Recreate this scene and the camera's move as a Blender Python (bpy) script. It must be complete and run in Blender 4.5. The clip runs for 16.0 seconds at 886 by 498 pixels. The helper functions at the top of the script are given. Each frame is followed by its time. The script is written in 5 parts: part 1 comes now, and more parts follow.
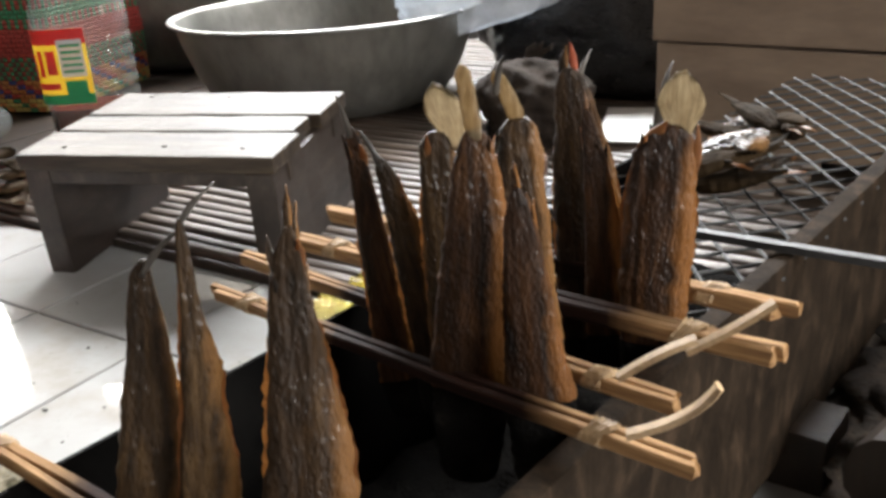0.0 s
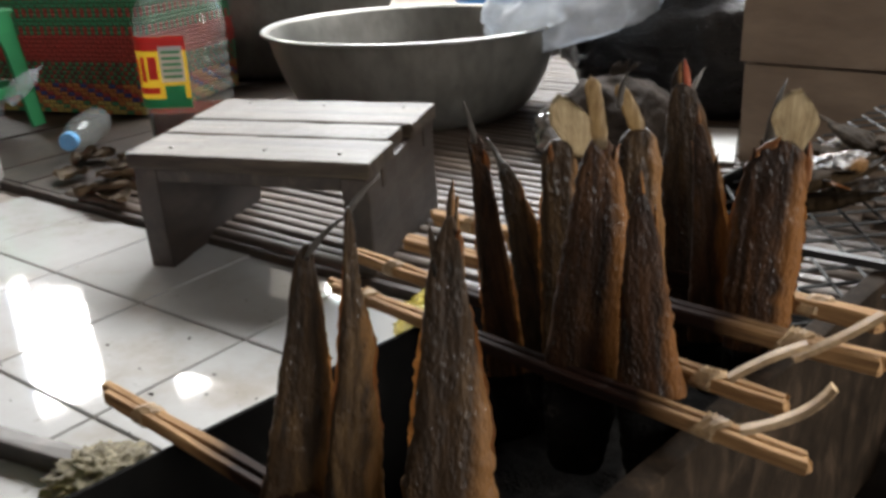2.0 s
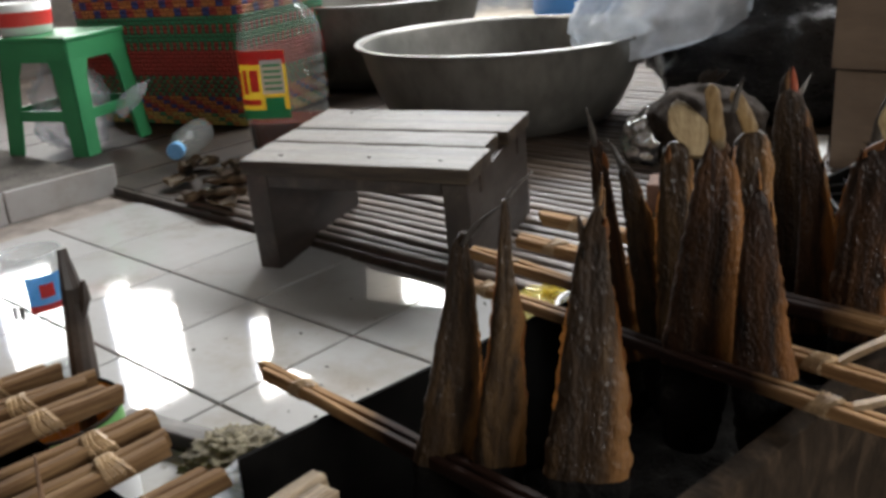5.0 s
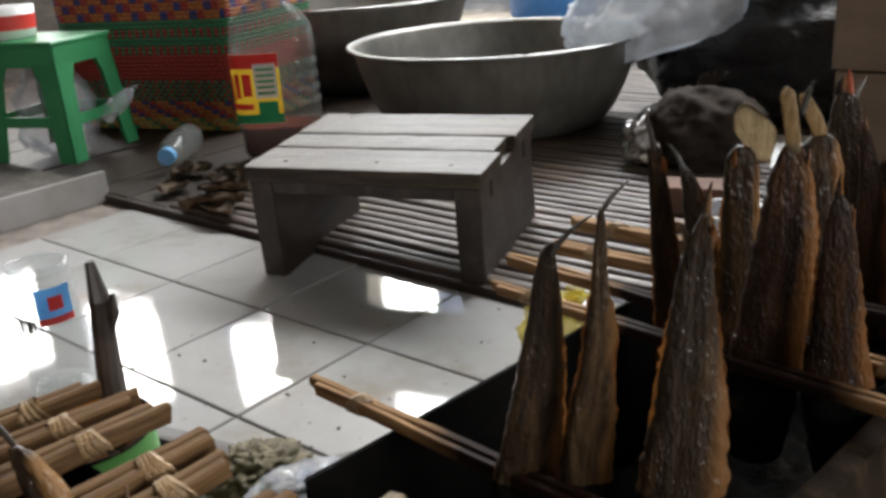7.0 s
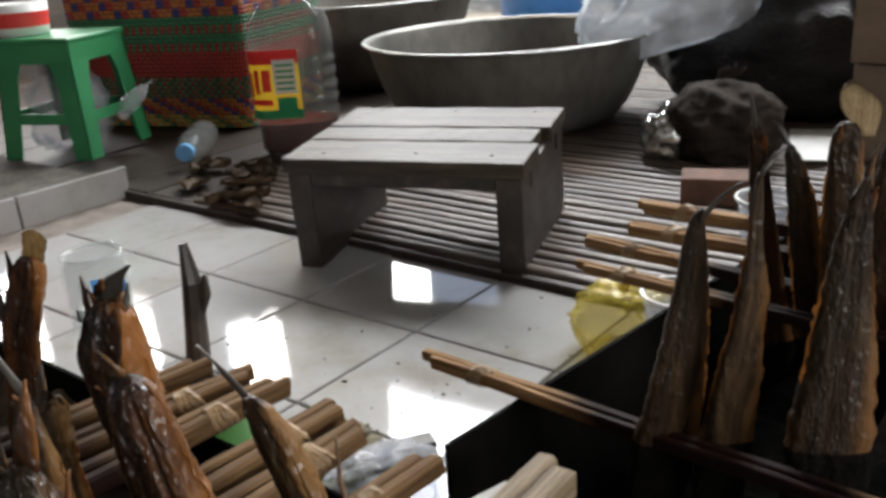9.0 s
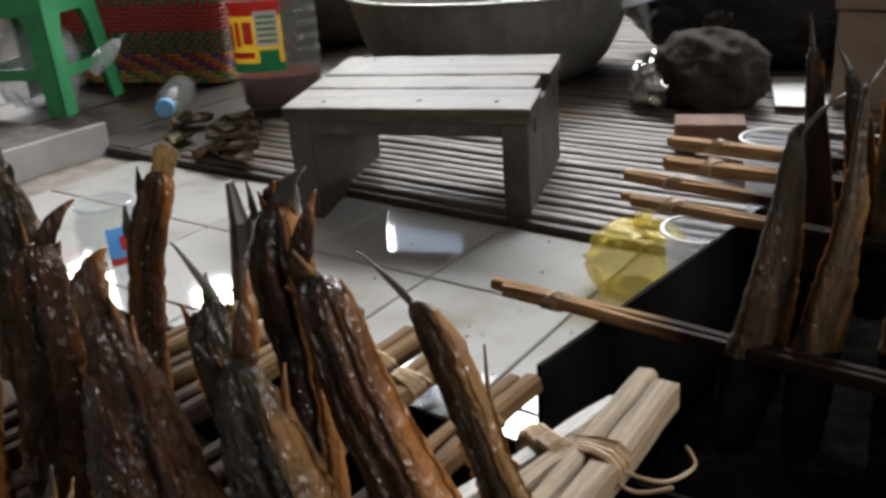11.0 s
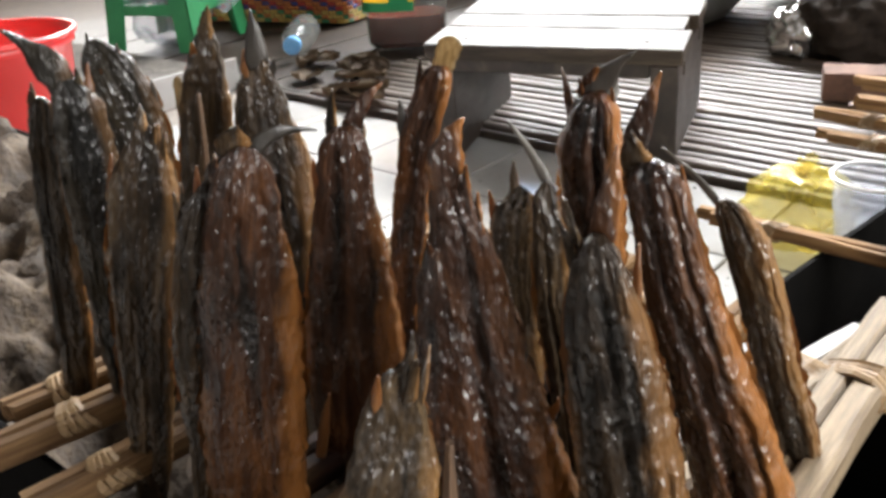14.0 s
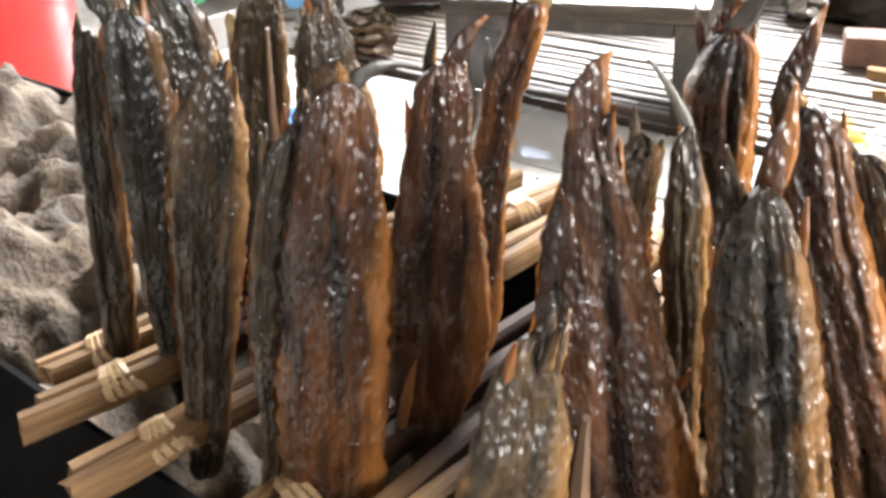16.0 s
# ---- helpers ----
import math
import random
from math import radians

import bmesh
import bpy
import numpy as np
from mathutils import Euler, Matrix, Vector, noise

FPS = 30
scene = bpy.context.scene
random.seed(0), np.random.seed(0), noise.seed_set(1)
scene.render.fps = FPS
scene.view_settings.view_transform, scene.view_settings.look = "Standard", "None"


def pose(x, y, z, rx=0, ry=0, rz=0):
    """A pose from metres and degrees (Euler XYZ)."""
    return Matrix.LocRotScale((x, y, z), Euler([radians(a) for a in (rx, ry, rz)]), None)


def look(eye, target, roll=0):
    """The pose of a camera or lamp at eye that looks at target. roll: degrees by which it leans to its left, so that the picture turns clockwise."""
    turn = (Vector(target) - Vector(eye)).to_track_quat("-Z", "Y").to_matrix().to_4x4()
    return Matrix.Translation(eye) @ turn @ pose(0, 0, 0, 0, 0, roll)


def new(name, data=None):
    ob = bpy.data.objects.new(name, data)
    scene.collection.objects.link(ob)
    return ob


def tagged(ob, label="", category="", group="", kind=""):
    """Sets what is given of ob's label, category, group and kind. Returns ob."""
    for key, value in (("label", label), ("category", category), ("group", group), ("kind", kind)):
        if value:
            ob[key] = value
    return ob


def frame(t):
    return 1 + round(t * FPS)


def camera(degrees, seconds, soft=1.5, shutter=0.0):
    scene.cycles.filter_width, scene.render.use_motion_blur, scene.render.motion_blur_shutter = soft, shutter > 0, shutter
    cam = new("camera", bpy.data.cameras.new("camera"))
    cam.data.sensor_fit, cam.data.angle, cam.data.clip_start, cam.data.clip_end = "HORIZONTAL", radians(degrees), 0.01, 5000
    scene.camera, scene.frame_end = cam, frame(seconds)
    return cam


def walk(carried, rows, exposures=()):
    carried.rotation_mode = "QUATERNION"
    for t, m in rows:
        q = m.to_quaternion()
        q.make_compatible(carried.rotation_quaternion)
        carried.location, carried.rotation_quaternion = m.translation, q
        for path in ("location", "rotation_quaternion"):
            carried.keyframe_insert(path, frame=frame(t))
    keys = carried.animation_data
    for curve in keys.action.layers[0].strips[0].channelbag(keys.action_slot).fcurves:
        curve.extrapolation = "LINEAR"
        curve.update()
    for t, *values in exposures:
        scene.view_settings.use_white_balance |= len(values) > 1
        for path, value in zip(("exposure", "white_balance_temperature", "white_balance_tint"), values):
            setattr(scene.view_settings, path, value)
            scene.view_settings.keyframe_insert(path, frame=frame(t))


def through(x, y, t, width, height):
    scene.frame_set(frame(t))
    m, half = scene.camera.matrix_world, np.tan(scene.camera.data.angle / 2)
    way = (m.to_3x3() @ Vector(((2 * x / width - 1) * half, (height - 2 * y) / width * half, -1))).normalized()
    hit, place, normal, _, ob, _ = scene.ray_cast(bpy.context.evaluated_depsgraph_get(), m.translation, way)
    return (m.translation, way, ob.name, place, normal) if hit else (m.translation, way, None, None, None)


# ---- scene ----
cam = camera(52.7, 16.0, soft=3.4)
PATH = [
    (0, (1.172, -0.556, 0.461), (0.151, 0.986, -0.3), -3.6),
    (0.5, (1.17, -0.566, 0.461), (0.137, 0.969, -0.298), -3.4),
    (1, (1.168, -0.579, 0.463), (0.11, 0.943, -0.288), -3.2),
    (1.5, (1.166, -0.593, 0.465), (0.07, 0.914, -0.262), -2.5),
    (2, (1.163, -0.6, 0.466), (0.024, 0.876, -0.257), -2.8),
    (2.5, (1.163, -0.612, 0.467), (-0.016, 0.837, -0.247), -3.1),
    (3, (1.167, -0.62, 0.468), (-0.041, 0.806, -0.245), -3.7),
    (3.5, (1.171, -0.631, 0.471), (-0.071, 0.769, -0.233), -4.0),
    (4, (1.171, -0.64, 0.472), (-0.09, 0.746, -0.226), -4.0),
    (4.5, (1.172, -0.652, 0.475), (-0.099, 0.728, -0.218), -4.2),
    (7, (1.117, -0.682, 0.478), (-0.104, 0.744, -0.214), -4.2),
    (7.5, (1.106, -0.697, 0.482), (-0.106, 0.736, -0.209), -4.2),
    (8, (1.096, -0.716, 0.486), (-0.118, 0.718, -0.2), -4.3),
    (8.5, (1.08, -0.733, 0.48), (-0.126, 0.709, -0.202), -4.2),
    (11, (1.007, -0.8, 0.458), (-0.077, 0.691, -0.316), -4.0),
    (11.5, (0.998, -0.811, 0.456), (-0.1, 0.661, -0.335), -3.9),
    (12, (0.99, -0.823, 0.454), (-0.121, 0.636, -0.344), -4.1),
    (12.5, (0.978, -0.831, 0.451), (-0.152, 0.609, -0.355), -4.3),
    (13, (0.97, -0.839, 0.448), (-0.183, 0.583, -0.358), -4.5),
    (13.5, (0.957, -0.848, 0.443), (-0.222, 0.536, -0.391), -4.1),
    (14, (0.947, -0.851, 0.441), (-0.26, 0.497, -0.412), -3.9),
    (14.5, (0.936, -0.851, 0.435), (-0.274, 0.478, -0.444), -3.9),
    (15, (0.926, -0.851, 0.432), (-0.25, 0.486, -0.48), -3.3),
    (15.5, (0.914, -0.852, 0.429), (-0.247, 0.493, -0.49), -2.7),
    (16, (0.9, -0.857, 0.427), (-0.259, 0.484, -0.499), -2.5),
]

EXPO = [(0.0, 1.65), (0.8, 1.3), (1.5, 1.15), (2.5, 1.02), (3.5, 0.78), (8.5, 0.62), (11.0, 0.78), (12.0, 0.76), (13.0, 1.4), (14.0, 1.9), (15.2, 2.5), (16.0, 3.0)]
walk(cam, [(t, look(eye, target, roll)) for t, eye, target, roll in PATH], EXPO)

# ---- world, light ----
world = bpy.data.worlds.new("world")
scene.world = world
world.use_nodes = True
wn = world.node_tree.nodes
sky = wn.new("ShaderNodeTexSky")
sky.sky_type, sky.sun_disc = "NISHITA", False
sky.sun_elevation, sky.sun_rotation = radians(50), radians(-40)
wn["Background"].inputs["Strength"].default_value = 0.14
world.node_tree.links.new(sky.outputs["Color"], wn["Background"].inputs["Color"])


def area_lamp(name, eye, target, sx, sy, watts, colour):
    la = bpy.data.lights.new(name, "AREA")
    la.shape, la.size, la.size_y, la.energy, la.color = "RECTANGLE", sx, sy, watts, colour
    ob = new(name, la)
    ob.matrix_world = look(eye, target)
    return ob


sun_data = bpy.data.lights.new("sun", "SUN")
sun_data.energy, sun_data.angle, sun_data.color = 3.5, radians(0.5), (1.0, 0.93, 0.82)
sun_ob = new("sun", sun_data)
sun_ob.matrix_world = look((-1.0, 1.2, 5), (0, 0, 0))
# daylight standing in the eave and window openings of the house
area_lamp("daylight_eave", (-0.9, 2.93, 2.85), (-0.7, 0.0, 0.0), 4.6, 1.0, 300, (0.98, 0.99, 1.0))
area_lamp("daylight_window", (-2.46, 1.96, 1.65), (0.3, 1.96, 1.55), 0.34, 0.42, 12, (1.0, 0.98, 0.94))
area_lamp("daylight_window", (-2.46, 1.22, 1.3), (0.3, 1.22, 1.2), 0.32, 0.62, 15, (1.0, 0.98, 0.94))
area_lamp("daylight_window", (-2.46, 0.74, 0.98), (0.3, 0.74, 0.88), 0.26, 0.4, 7, (1.0, 0.98, 0.94))
area_lamp("daylight_window", (-2.3, 2.97, 1.6), (-2.3, 0.0, 1.5), 0.42, 0.3, 11, (0.98, 1.0, 0.96))
# added fill lamps east and south, at openings invented in the unseen walls
area_lamp("fill_lamp", (2.5, -0.4, 0.78), (0.8, -0.55, 0.3), 1.0, 0.7, 17, (1.0, 0.97, 0.92))
area_lamp("fill_lamp", (0.3, -1.94, 1.15), (0.75, -0.6, 0.3), 0.4, 0.4, 0.9, (1.0, 0.97, 0.93))


# ---- materials ----
def mat(name, rough=0.6, metal=0.0):
    m = bpy.data.materials.new(name)
    m.use_nodes = True
    b = m.node_tree.nodes["Principled BSDF"]
    b.inputs["Roughness"].default_value, b.inputs["Metallic"].default_value = rough, metal
    return m, m.node_tree.nodes, m.node_tree.links, b


def grain(nodes, links, scale, stretch=(1, 1, 1), detail=6.0, rough=0.6, coords="Object", warp=0.0):
    tc = nodes.new("ShaderNodeTexCoord")
    mp = nodes.new("ShaderNodeMapping")
    mp.inputs["Scale"].default_value = stretch
    info = nodes.new("ShaderNodeObjectInfo")
    mul = nodes.new("ShaderNodeMath")
    mul.operation = "MULTIPLY"
    mul.inputs[1].default_value = 37.0
    links.new(info.outputs["Random"], mul.inputs[0])
    links.new(mul.outputs[0], mp.inputs["Location"])
    links.new(tc.outputs[coords], mp.inputs["Vector"])
    tx = nodes.new("ShaderNodeTexNoise")
    tx.inputs["Scale"].default_value, tx.inputs["Detail"].default_value, tx.inputs["Roughness"].default_value = scale, detail, rough
    tx.inputs["Distortion"].default_value = warp
    links.new(mp.outputs[0], tx.inputs["Vector"])
    return tx


def ramp(nodes, links, src, stops):
    r = nodes.new("ShaderNodeValToRGB")
    e = r.color_ramp.elements
    e[0].position, e[0].color = stops[0][0], (*stops[0][1], 1)
    e[1].position, e[1].color = stops[-1][0], (*stops[-1][1], 1)
    for p, c in stops[1:-1]:
        k = e.new(p)
        k.color = (*c, 1)
    links.new(src, r.inputs["Fac"])
    return r


def mixc(nodes, links, a, b, fac, mode="MIX"):
    m = nodes.new("ShaderNodeMix")
    m.data_type, m.blend_type = "RGBA", mode
    for value, sock in ((fac, 0), (a, 6), (b, 7)):
        if isinstance(value, (int, float)):
            m.inputs[sock].default_value = value
        elif isinstance(value, tuple):
            m.inputs[sock].default_value = (*value, 1)
        else:
            links.new(value, m.inputs[sock])
    return m.outputs[2]


def bump(nodes, links, bsdf, src, strength, dist):
    b = nodes.new("ShaderNodeBump")
    b.inputs["Strength"].default_value, b.inputs["Distance"].default_value = strength, dist
    links.new(src, b.inputs["Height"])
    links.new(b.outputs[0], bsdf.inputs["Normal"])


def simple(name, stops, scale=20, stretch=(1, 1, 1), rough=0.6, metal=0.0, bumps=(0.4, 0.002), fine=0.0, coat=0.0, warp=0.0, vary=0.0, spec=0.5):
    """Two noises: broad stains and fine grain."""
    m, n, l, b = mat(name, rough, metal)
    big = grain(n, l, scale, stretch, warp=warp)
    r = ramp(n, l, big.outputs["Fac"], stops)
    out = r.outputs["Color"]
    tiny = grain(n, l, scale * 7, stretch, 4)
    if fine:
        out = mixc(n, l, out, ramp(n, l, tiny.outputs["Fac"], [(0.3, (0.25, 0.24, 0.22)), (0.65, (1, 1, 1))]).outputs["Color"], fine, "MULTIPLY")
    if vary:
        info = n.new("ShaderNodeObjectInfo")
        out = mixc(n, l, out, ramp(n, l, info.outputs["Random"], [(0, (1 - vary,) * 3), (1, (1, 1, 1))]).outputs["Color"], 1.0, "MULTIPLY")
    l.new(out, b.inputs["Base Color"])
    b.inputs["Coat Weight"].default_value = coat
    b.inputs["Specular IOR Level"].default_value = spec
    rr = n.new("ShaderNodeMapRange")
    rr.inputs["To Min"].default_value, rr.inputs["To Max"].default_value = max(0.03, rough - 0.14), min(1, rough + 0.14)
    l.new(tiny.outputs["Fac"], rr.inputs["Value"])
    l.new(rr.outputs[0], b.inputs["Roughness"])
    if bumps[0]:
        bump(n, l, b, mixc(n, l, big.outputs["Color"], tiny.outputs["Color"], 0.5), *bumps)
    return m


def fish_material(name, dark, mid, warm, pale, wet_share=1.0):
    m, n, l, b = mat(name, 0.32)
    fib = grain(n, l, 95, (1, 1, 0.13), 8, 0.7, warp=0.8)
    blot = grain(n, l, 42, (1, 1, 0.5), 5, 0.65, warp=0.5)
    base = ramp(n, l, fib.outputs["Fac"], [(0.36, dark), (0.53, mid), (0.74, warm)])
    tc = n.new("ShaderNodeTexCoord")
    sep = n.new("ShaderNodeSeparateXYZ")
    l.new(tc.outputs["Generated"], sep.inputs[0])
    d = n.new("ShaderNodeMath")
    d.operation = "SUBTRACT"
    l.new(sep.outputs["X"], d.inputs[0])
    d.inputs[1].default_value = 0.39
    a = n.new("ShaderNodeMath")
    a.operation = "ABSOLUTE"
    l.new(d.outputs[0], a.inputs[0])
    add = n.new("ShaderNodeMath")
    add.operation = "MULTIPLY_ADD"
    l.new(blot.outputs["Fac"], add.inputs[0])
    add.inputs[1].default_value = 0.55
    l.new(a.outputs[0], add.inputs[2])
    # amber fat edges; the heavier right side paints in light shining through
    edge = ramp(n, l, add.outputs[0], [(0.56, (0, 0, 0)), (0.74, (1, 1, 1))])
    col = mixc(n, l, base.outputs["Color"], pale, edge.outputs["Color"])
    info = n.new("ShaderNodeObjectInfo")
    col = mixc(n, l, col, ramp(n, l, info.outputs["Random"], [(0, (0.6, 0.55, 0.5)), (1, (1, 1, 1))]).outputs["Color"], 1.0, "MULTIPLY")
    l.new(col, b.inputs["Base Color"])
    b.inputs["Specular IOR Level"].default_value = 0.16
    wet = grain(n, l, 120, (1, 1, 0.5), 4, 0.6)
    l.new(ramp(n, l, wet.outputs["Fac"], [(0.38, (0.07 * wet_share,) * 3), (0.58, (wet_share,) * 3)]).outputs["Color"], b.inputs["Coat Weight"])
    b.inputs["Coat Roughness"].default_value = 0.13
    crust = grain(n, l, 430, (1, 1, 0.45), 3, 0.65)
    peb = n.new("ShaderNodeTexVoronoi")
    peb.feature, peb.inputs["Scale"].default_value = "SMOOTH_F1", 560
    mp = n.new("ShaderNodeMapping")
    mp.inputs["Scale"].default_value = (1, 1, 0.5)
    l.new(tc.outputs["Object"], mp.inputs["Vector"])
    l.new(mp.outputs[0], peb.inputs["Vector"])
    rr = n.new("ShaderNodeMapRange")
    rr.inputs["From Min"].default_value, rr.inputs["From Max"].default_value = 0.3, 0.7
    rr.inputs["To Min"].default_value, rr.inputs["To Max"].default_value = 0.45, 0.7
    l.new(blot.outputs["Fac"], rr.inputs["Value"])
    l.new(rr.outputs[0], b.inputs["Roughness"])
    b1 = n.new("ShaderNodeBump")
    b1.inputs["Strength"].default_value, b1.inputs["Distance"].default_value = 0.7, 0.0012
    l.new(fib.outputs["Fac"], b1.inputs["Height"])
    b2 = n.new("ShaderNodeBump")
    b2.inputs["Strength"].default_value, b2.inputs["Distance"].default_value = 1.0, 0.001
    l.new(mixc(n, l, crust.outputs["Color"], peb.outputs["Distance"], 0.5), b2.inputs["Height"])
    l.new(b1.outputs[0], b2.inputs["Normal"])
    l.new(b2.outputs[0], b.inputs["Normal"])
    b3 = n.new("ShaderNodeBump")
    b3.inputs["Strength"].default_value, b3.inputs["Distance"].default_value = 1.0, 0.0017
    l.new(peb.outputs["Distance"], b3.inputs["Height"])
    l.new(b2.outputs[0], b3.inputs["Normal"])
    l.new(b3.outputs[0], b.inputs["Coat Normal"])
    return m


M_FISH = fish_material("smoked_fish_skin", (0.004, 0.002, 0.001), (0.036, 0.0125, 0.004), (0.125, 0.048, 0.013), (0.21, 0.082, 0.019))
M_FISHD = simple("dark_smoked_skin", [(0.3, (0.006, 0.0045, 0.003)), (0.7, (0.04, 0.025, 0.012))], 40, (1, 1, 0.3), 0.8, fine=0.4, spec=0.05)
M_FISHG = fish_material("grey_smoked_skin", (0.006, 0.0042, 0.0026), (0.036, 0.022, 0.01), (0.13, 0.082, 0.036), (0.2, 0.105, 0.036))


M_DRY = fish_material("dry_smoked_skin", (0.004, 0.002, 0.001), (0.03, 0.0125, 0.0045), (0.1, 0.044, 0.014), (0.19, 0.082, 0.022), 0.3)
M_DRYG = fish_material("dry_grey_skin", (0.006, 0.004, 0.0024), (0.032, 0.018, 0.008), (0.1, 0.06, 0.026), (0.18, 0.09, 0.03), 0.35)
M_FISHD2 = fish_material("blackened_smoked_skin", (0.004, 0.004, 0.0035), (0.018, 0.015, 0.01), (0.06, 0.045, 0.024), (0.09, 0.05, 0.02))
M_RUSTRED = simple("reddened_skin", [(0.3, (0.16, 0.03, 0.012)), (0.7, (0.3, 0.07, 0.03))], 60, rough=0.5)


def leafy(name, colour, through, share, rough=0.4):
    """Thin dried skin or film that lets light through."""
    m, n, l, b = mat(name, rough)
    tx = grain(n, l, 70, (1, 1, 0.3), 5)
    l.new(ramp(n, l, tx.outputs["Fac"], [(0.3, tuple(c * 0.45 for c in colour)), (0.7, colour)]).outputs["Color"], b.inputs["Base Color"])
    tr = n.new("ShaderNodeBsdfTranslucent")
    tr.inputs["Color"].default_value = (*through, 1)
    mx = n.new("ShaderNodeMixShader")
    mx.inputs[0].default_value = share
    l.new(b.outputs[0], mx.inputs[1])
    l.new(tr.outputs[0], mx.inputs[2])
    l.new(mx.outputs[0], n["Material Output"].inputs["Surface"])
    bump(n, l, b, tx.outputs["Fac"], 0.5, 0.002)
    return m


def fin_material():
    """Thin ribbed tail fin: amber skin between paler rays, letting light through."""
    m, n, l, b = mat("dried_tail_fin", 0.4)
    tx = grain(n, l, 420, (1, 1, 0.05), 3, warp=0.3)
    blot = grain(n, l, 110, (1, 1, 0.7), 4)
    rays = ramp(n, l, tx.outputs["Fac"], [(0.36, (0.08, 0.052, 0.024)), (0.62, (0.28, 0.22, 0.14))])
    col = mixc(n, l, rays.outputs["Color"], ramp(n, l, blot.outputs["Fac"], [(0.35, (0.3, 0.2, 0.1)), (0.65, (1, 1, 1))]).outputs["Color"], 0.8, "MULTIPLY")
    l.new(col, b.inputs["Base Color"])
    tr = n.new("ShaderNodeBsdfTranslucent")
    l.new(mixc(n, l, col, (0.6, 0.46, 0.26), 0.3), tr.inputs["Color"])
    tp = n.new("ShaderNodeBsdfTransparent")
    tp.inputs["Color"].default_value = (0.75, 0.6, 0.38, 1)
    mx, my = n.new("ShaderNodeMixShader"), n.new("ShaderNodeMixShader")
    mx.inputs[0].default_value, my.inputs[0].default_value = 0.5, 0.14
    l.new(b.outputs[0], mx.inputs[1])
    l.new(tr.outputs[0], mx.inputs[2])
    l.new(mx.outputs[0], my.inputs[1])
    l.new(tp.outputs[0], my.inputs[2])
    l.new(my.outputs[0], n["Material Output"].inputs["Surface"])
    bump(n, l, b, tx.outputs["Fac"], 0.8, 0.0015)
    return m


def clear(name, tint, share, milk=0.0, rough=0.08, body=1.0):
    """Thin clear plastic or glass: mostly see-through, with gloss and a little milkiness."""
    m, n, l, b = mat(name, rough)
    b.inputs["Base Color"].default_value = (*[c * body for c in tint], 1)
    tx = grain(n, l, 18, (1, 1, 1), 4)
    tp = n.new("ShaderNodeBsdfTransparent")
    tp.inputs["Color"].default_value = (*[0.55 + 0.45 * c for c in tint], 1)
    mx = n.new("ShaderNodeMixShader")
    rr = n.new("ShaderNodeMapRange")
    rr.inputs["To Min"].default_value, rr.inputs["To Max"].default_value = share, share + milk
    l.new(tx.outputs["Fac"], rr.inputs["Value"])
    l.new(rr.outputs[0], mx.inputs[0])
    l.new(tp.outputs[0], mx.inputs[1])
    l.new(b.outputs[0], mx.inputs[2])
    l.new(mx.outputs[0], n["Material Output"].inputs["Surface"])
    bump(n, l, b, tx.outputs["Fac"], 0.25, 0.004)
    return m


M_FLAP = leafy("amber_belly_skin", (0.2, 0.08, 0.022), (0.35, 0.14, 0.035), 0.3)
M_TIPGREY = simple("dried_grey_tail", [(0.3, (0.03, 0.026, 0.022)), (0.7, (0.16, 0.145, 0.125))], 50, (1, 1, 0.3), 0.4)
M_FIN = fin_material()
M_CHAR = simple("charred_fin", [(0.3, (0.01, 0.009, 0.008)), (0.75, (0.07, 0.06, 0.05))], 60, (1, 1, 0.3), 0.35)
M_BAMBOO = simple("split_bamboo", [(0.25, (0.06, 0.03, 0.013)), (0.55, (0.19, 0.1, 0.045)), (0.8, (0.34, 0.21, 0.1))], 40, (3, 3, 0.4), 0.6, fine=0.5, vary=0.35)


def stained_bamboo(name, k):
    """Split bamboo whose middle is browned by fish oil and smoke."""
    m, n, l, b = mat(name, 0.78)
    tx = grain(n, l, 60, (5, 5, 0.3), 6)
    clean = ramp(n, l, tx.outputs["Fac"], [(0.3, (0.12 * k, 0.062 * k, 0.028 * k)), (0.55, (0.27 * k, 0.155 * k, 0.07 * k)), (0.8, (0.42 * k, 0.27 * k, 0.13 * k))])
    dark = ramp(n, l, tx.outputs["Fac"], [(0.3, (0.003, 0.0014, 0.001)), (0.75, (0.022, 0.007, 0.003))])
    tc, sep = n.new("ShaderNodeTexCoord"), n.new("ShaderNodeSeparateXYZ")
    l.new(tc.outputs["Generated"], sep.inputs[0])
    blot = grain(n, l, 30, (1, 1, 1), 3)
    add = n.new("ShaderNodeMath")
    add.operation = "MULTIPLY_ADD"
    l.new(blot.outputs["Fac"], add.inputs[0])
    add.inputs[1].default_value = 0.12
    l.new(sep.outputs["Z"], add.inputs[2])
    soak = ramp(n, l, add.outputs[0], [(0.3, (0, 0, 0)), (0.42, (1, 1, 1)), (0.8, (1, 1, 1)), (0.9, (0, 0, 0))])
    l.new(mixc(n, l, clean.outputs["Color"], dark.outputs["Color"], soak.outputs["Color"]), b.inputs["Base Color"])
    b.inputs["Specular IOR Level"].default_value = 0.15
    bump(n, l, b, tx.outputs["Fac"], 0.5, 0.0015)
    return m


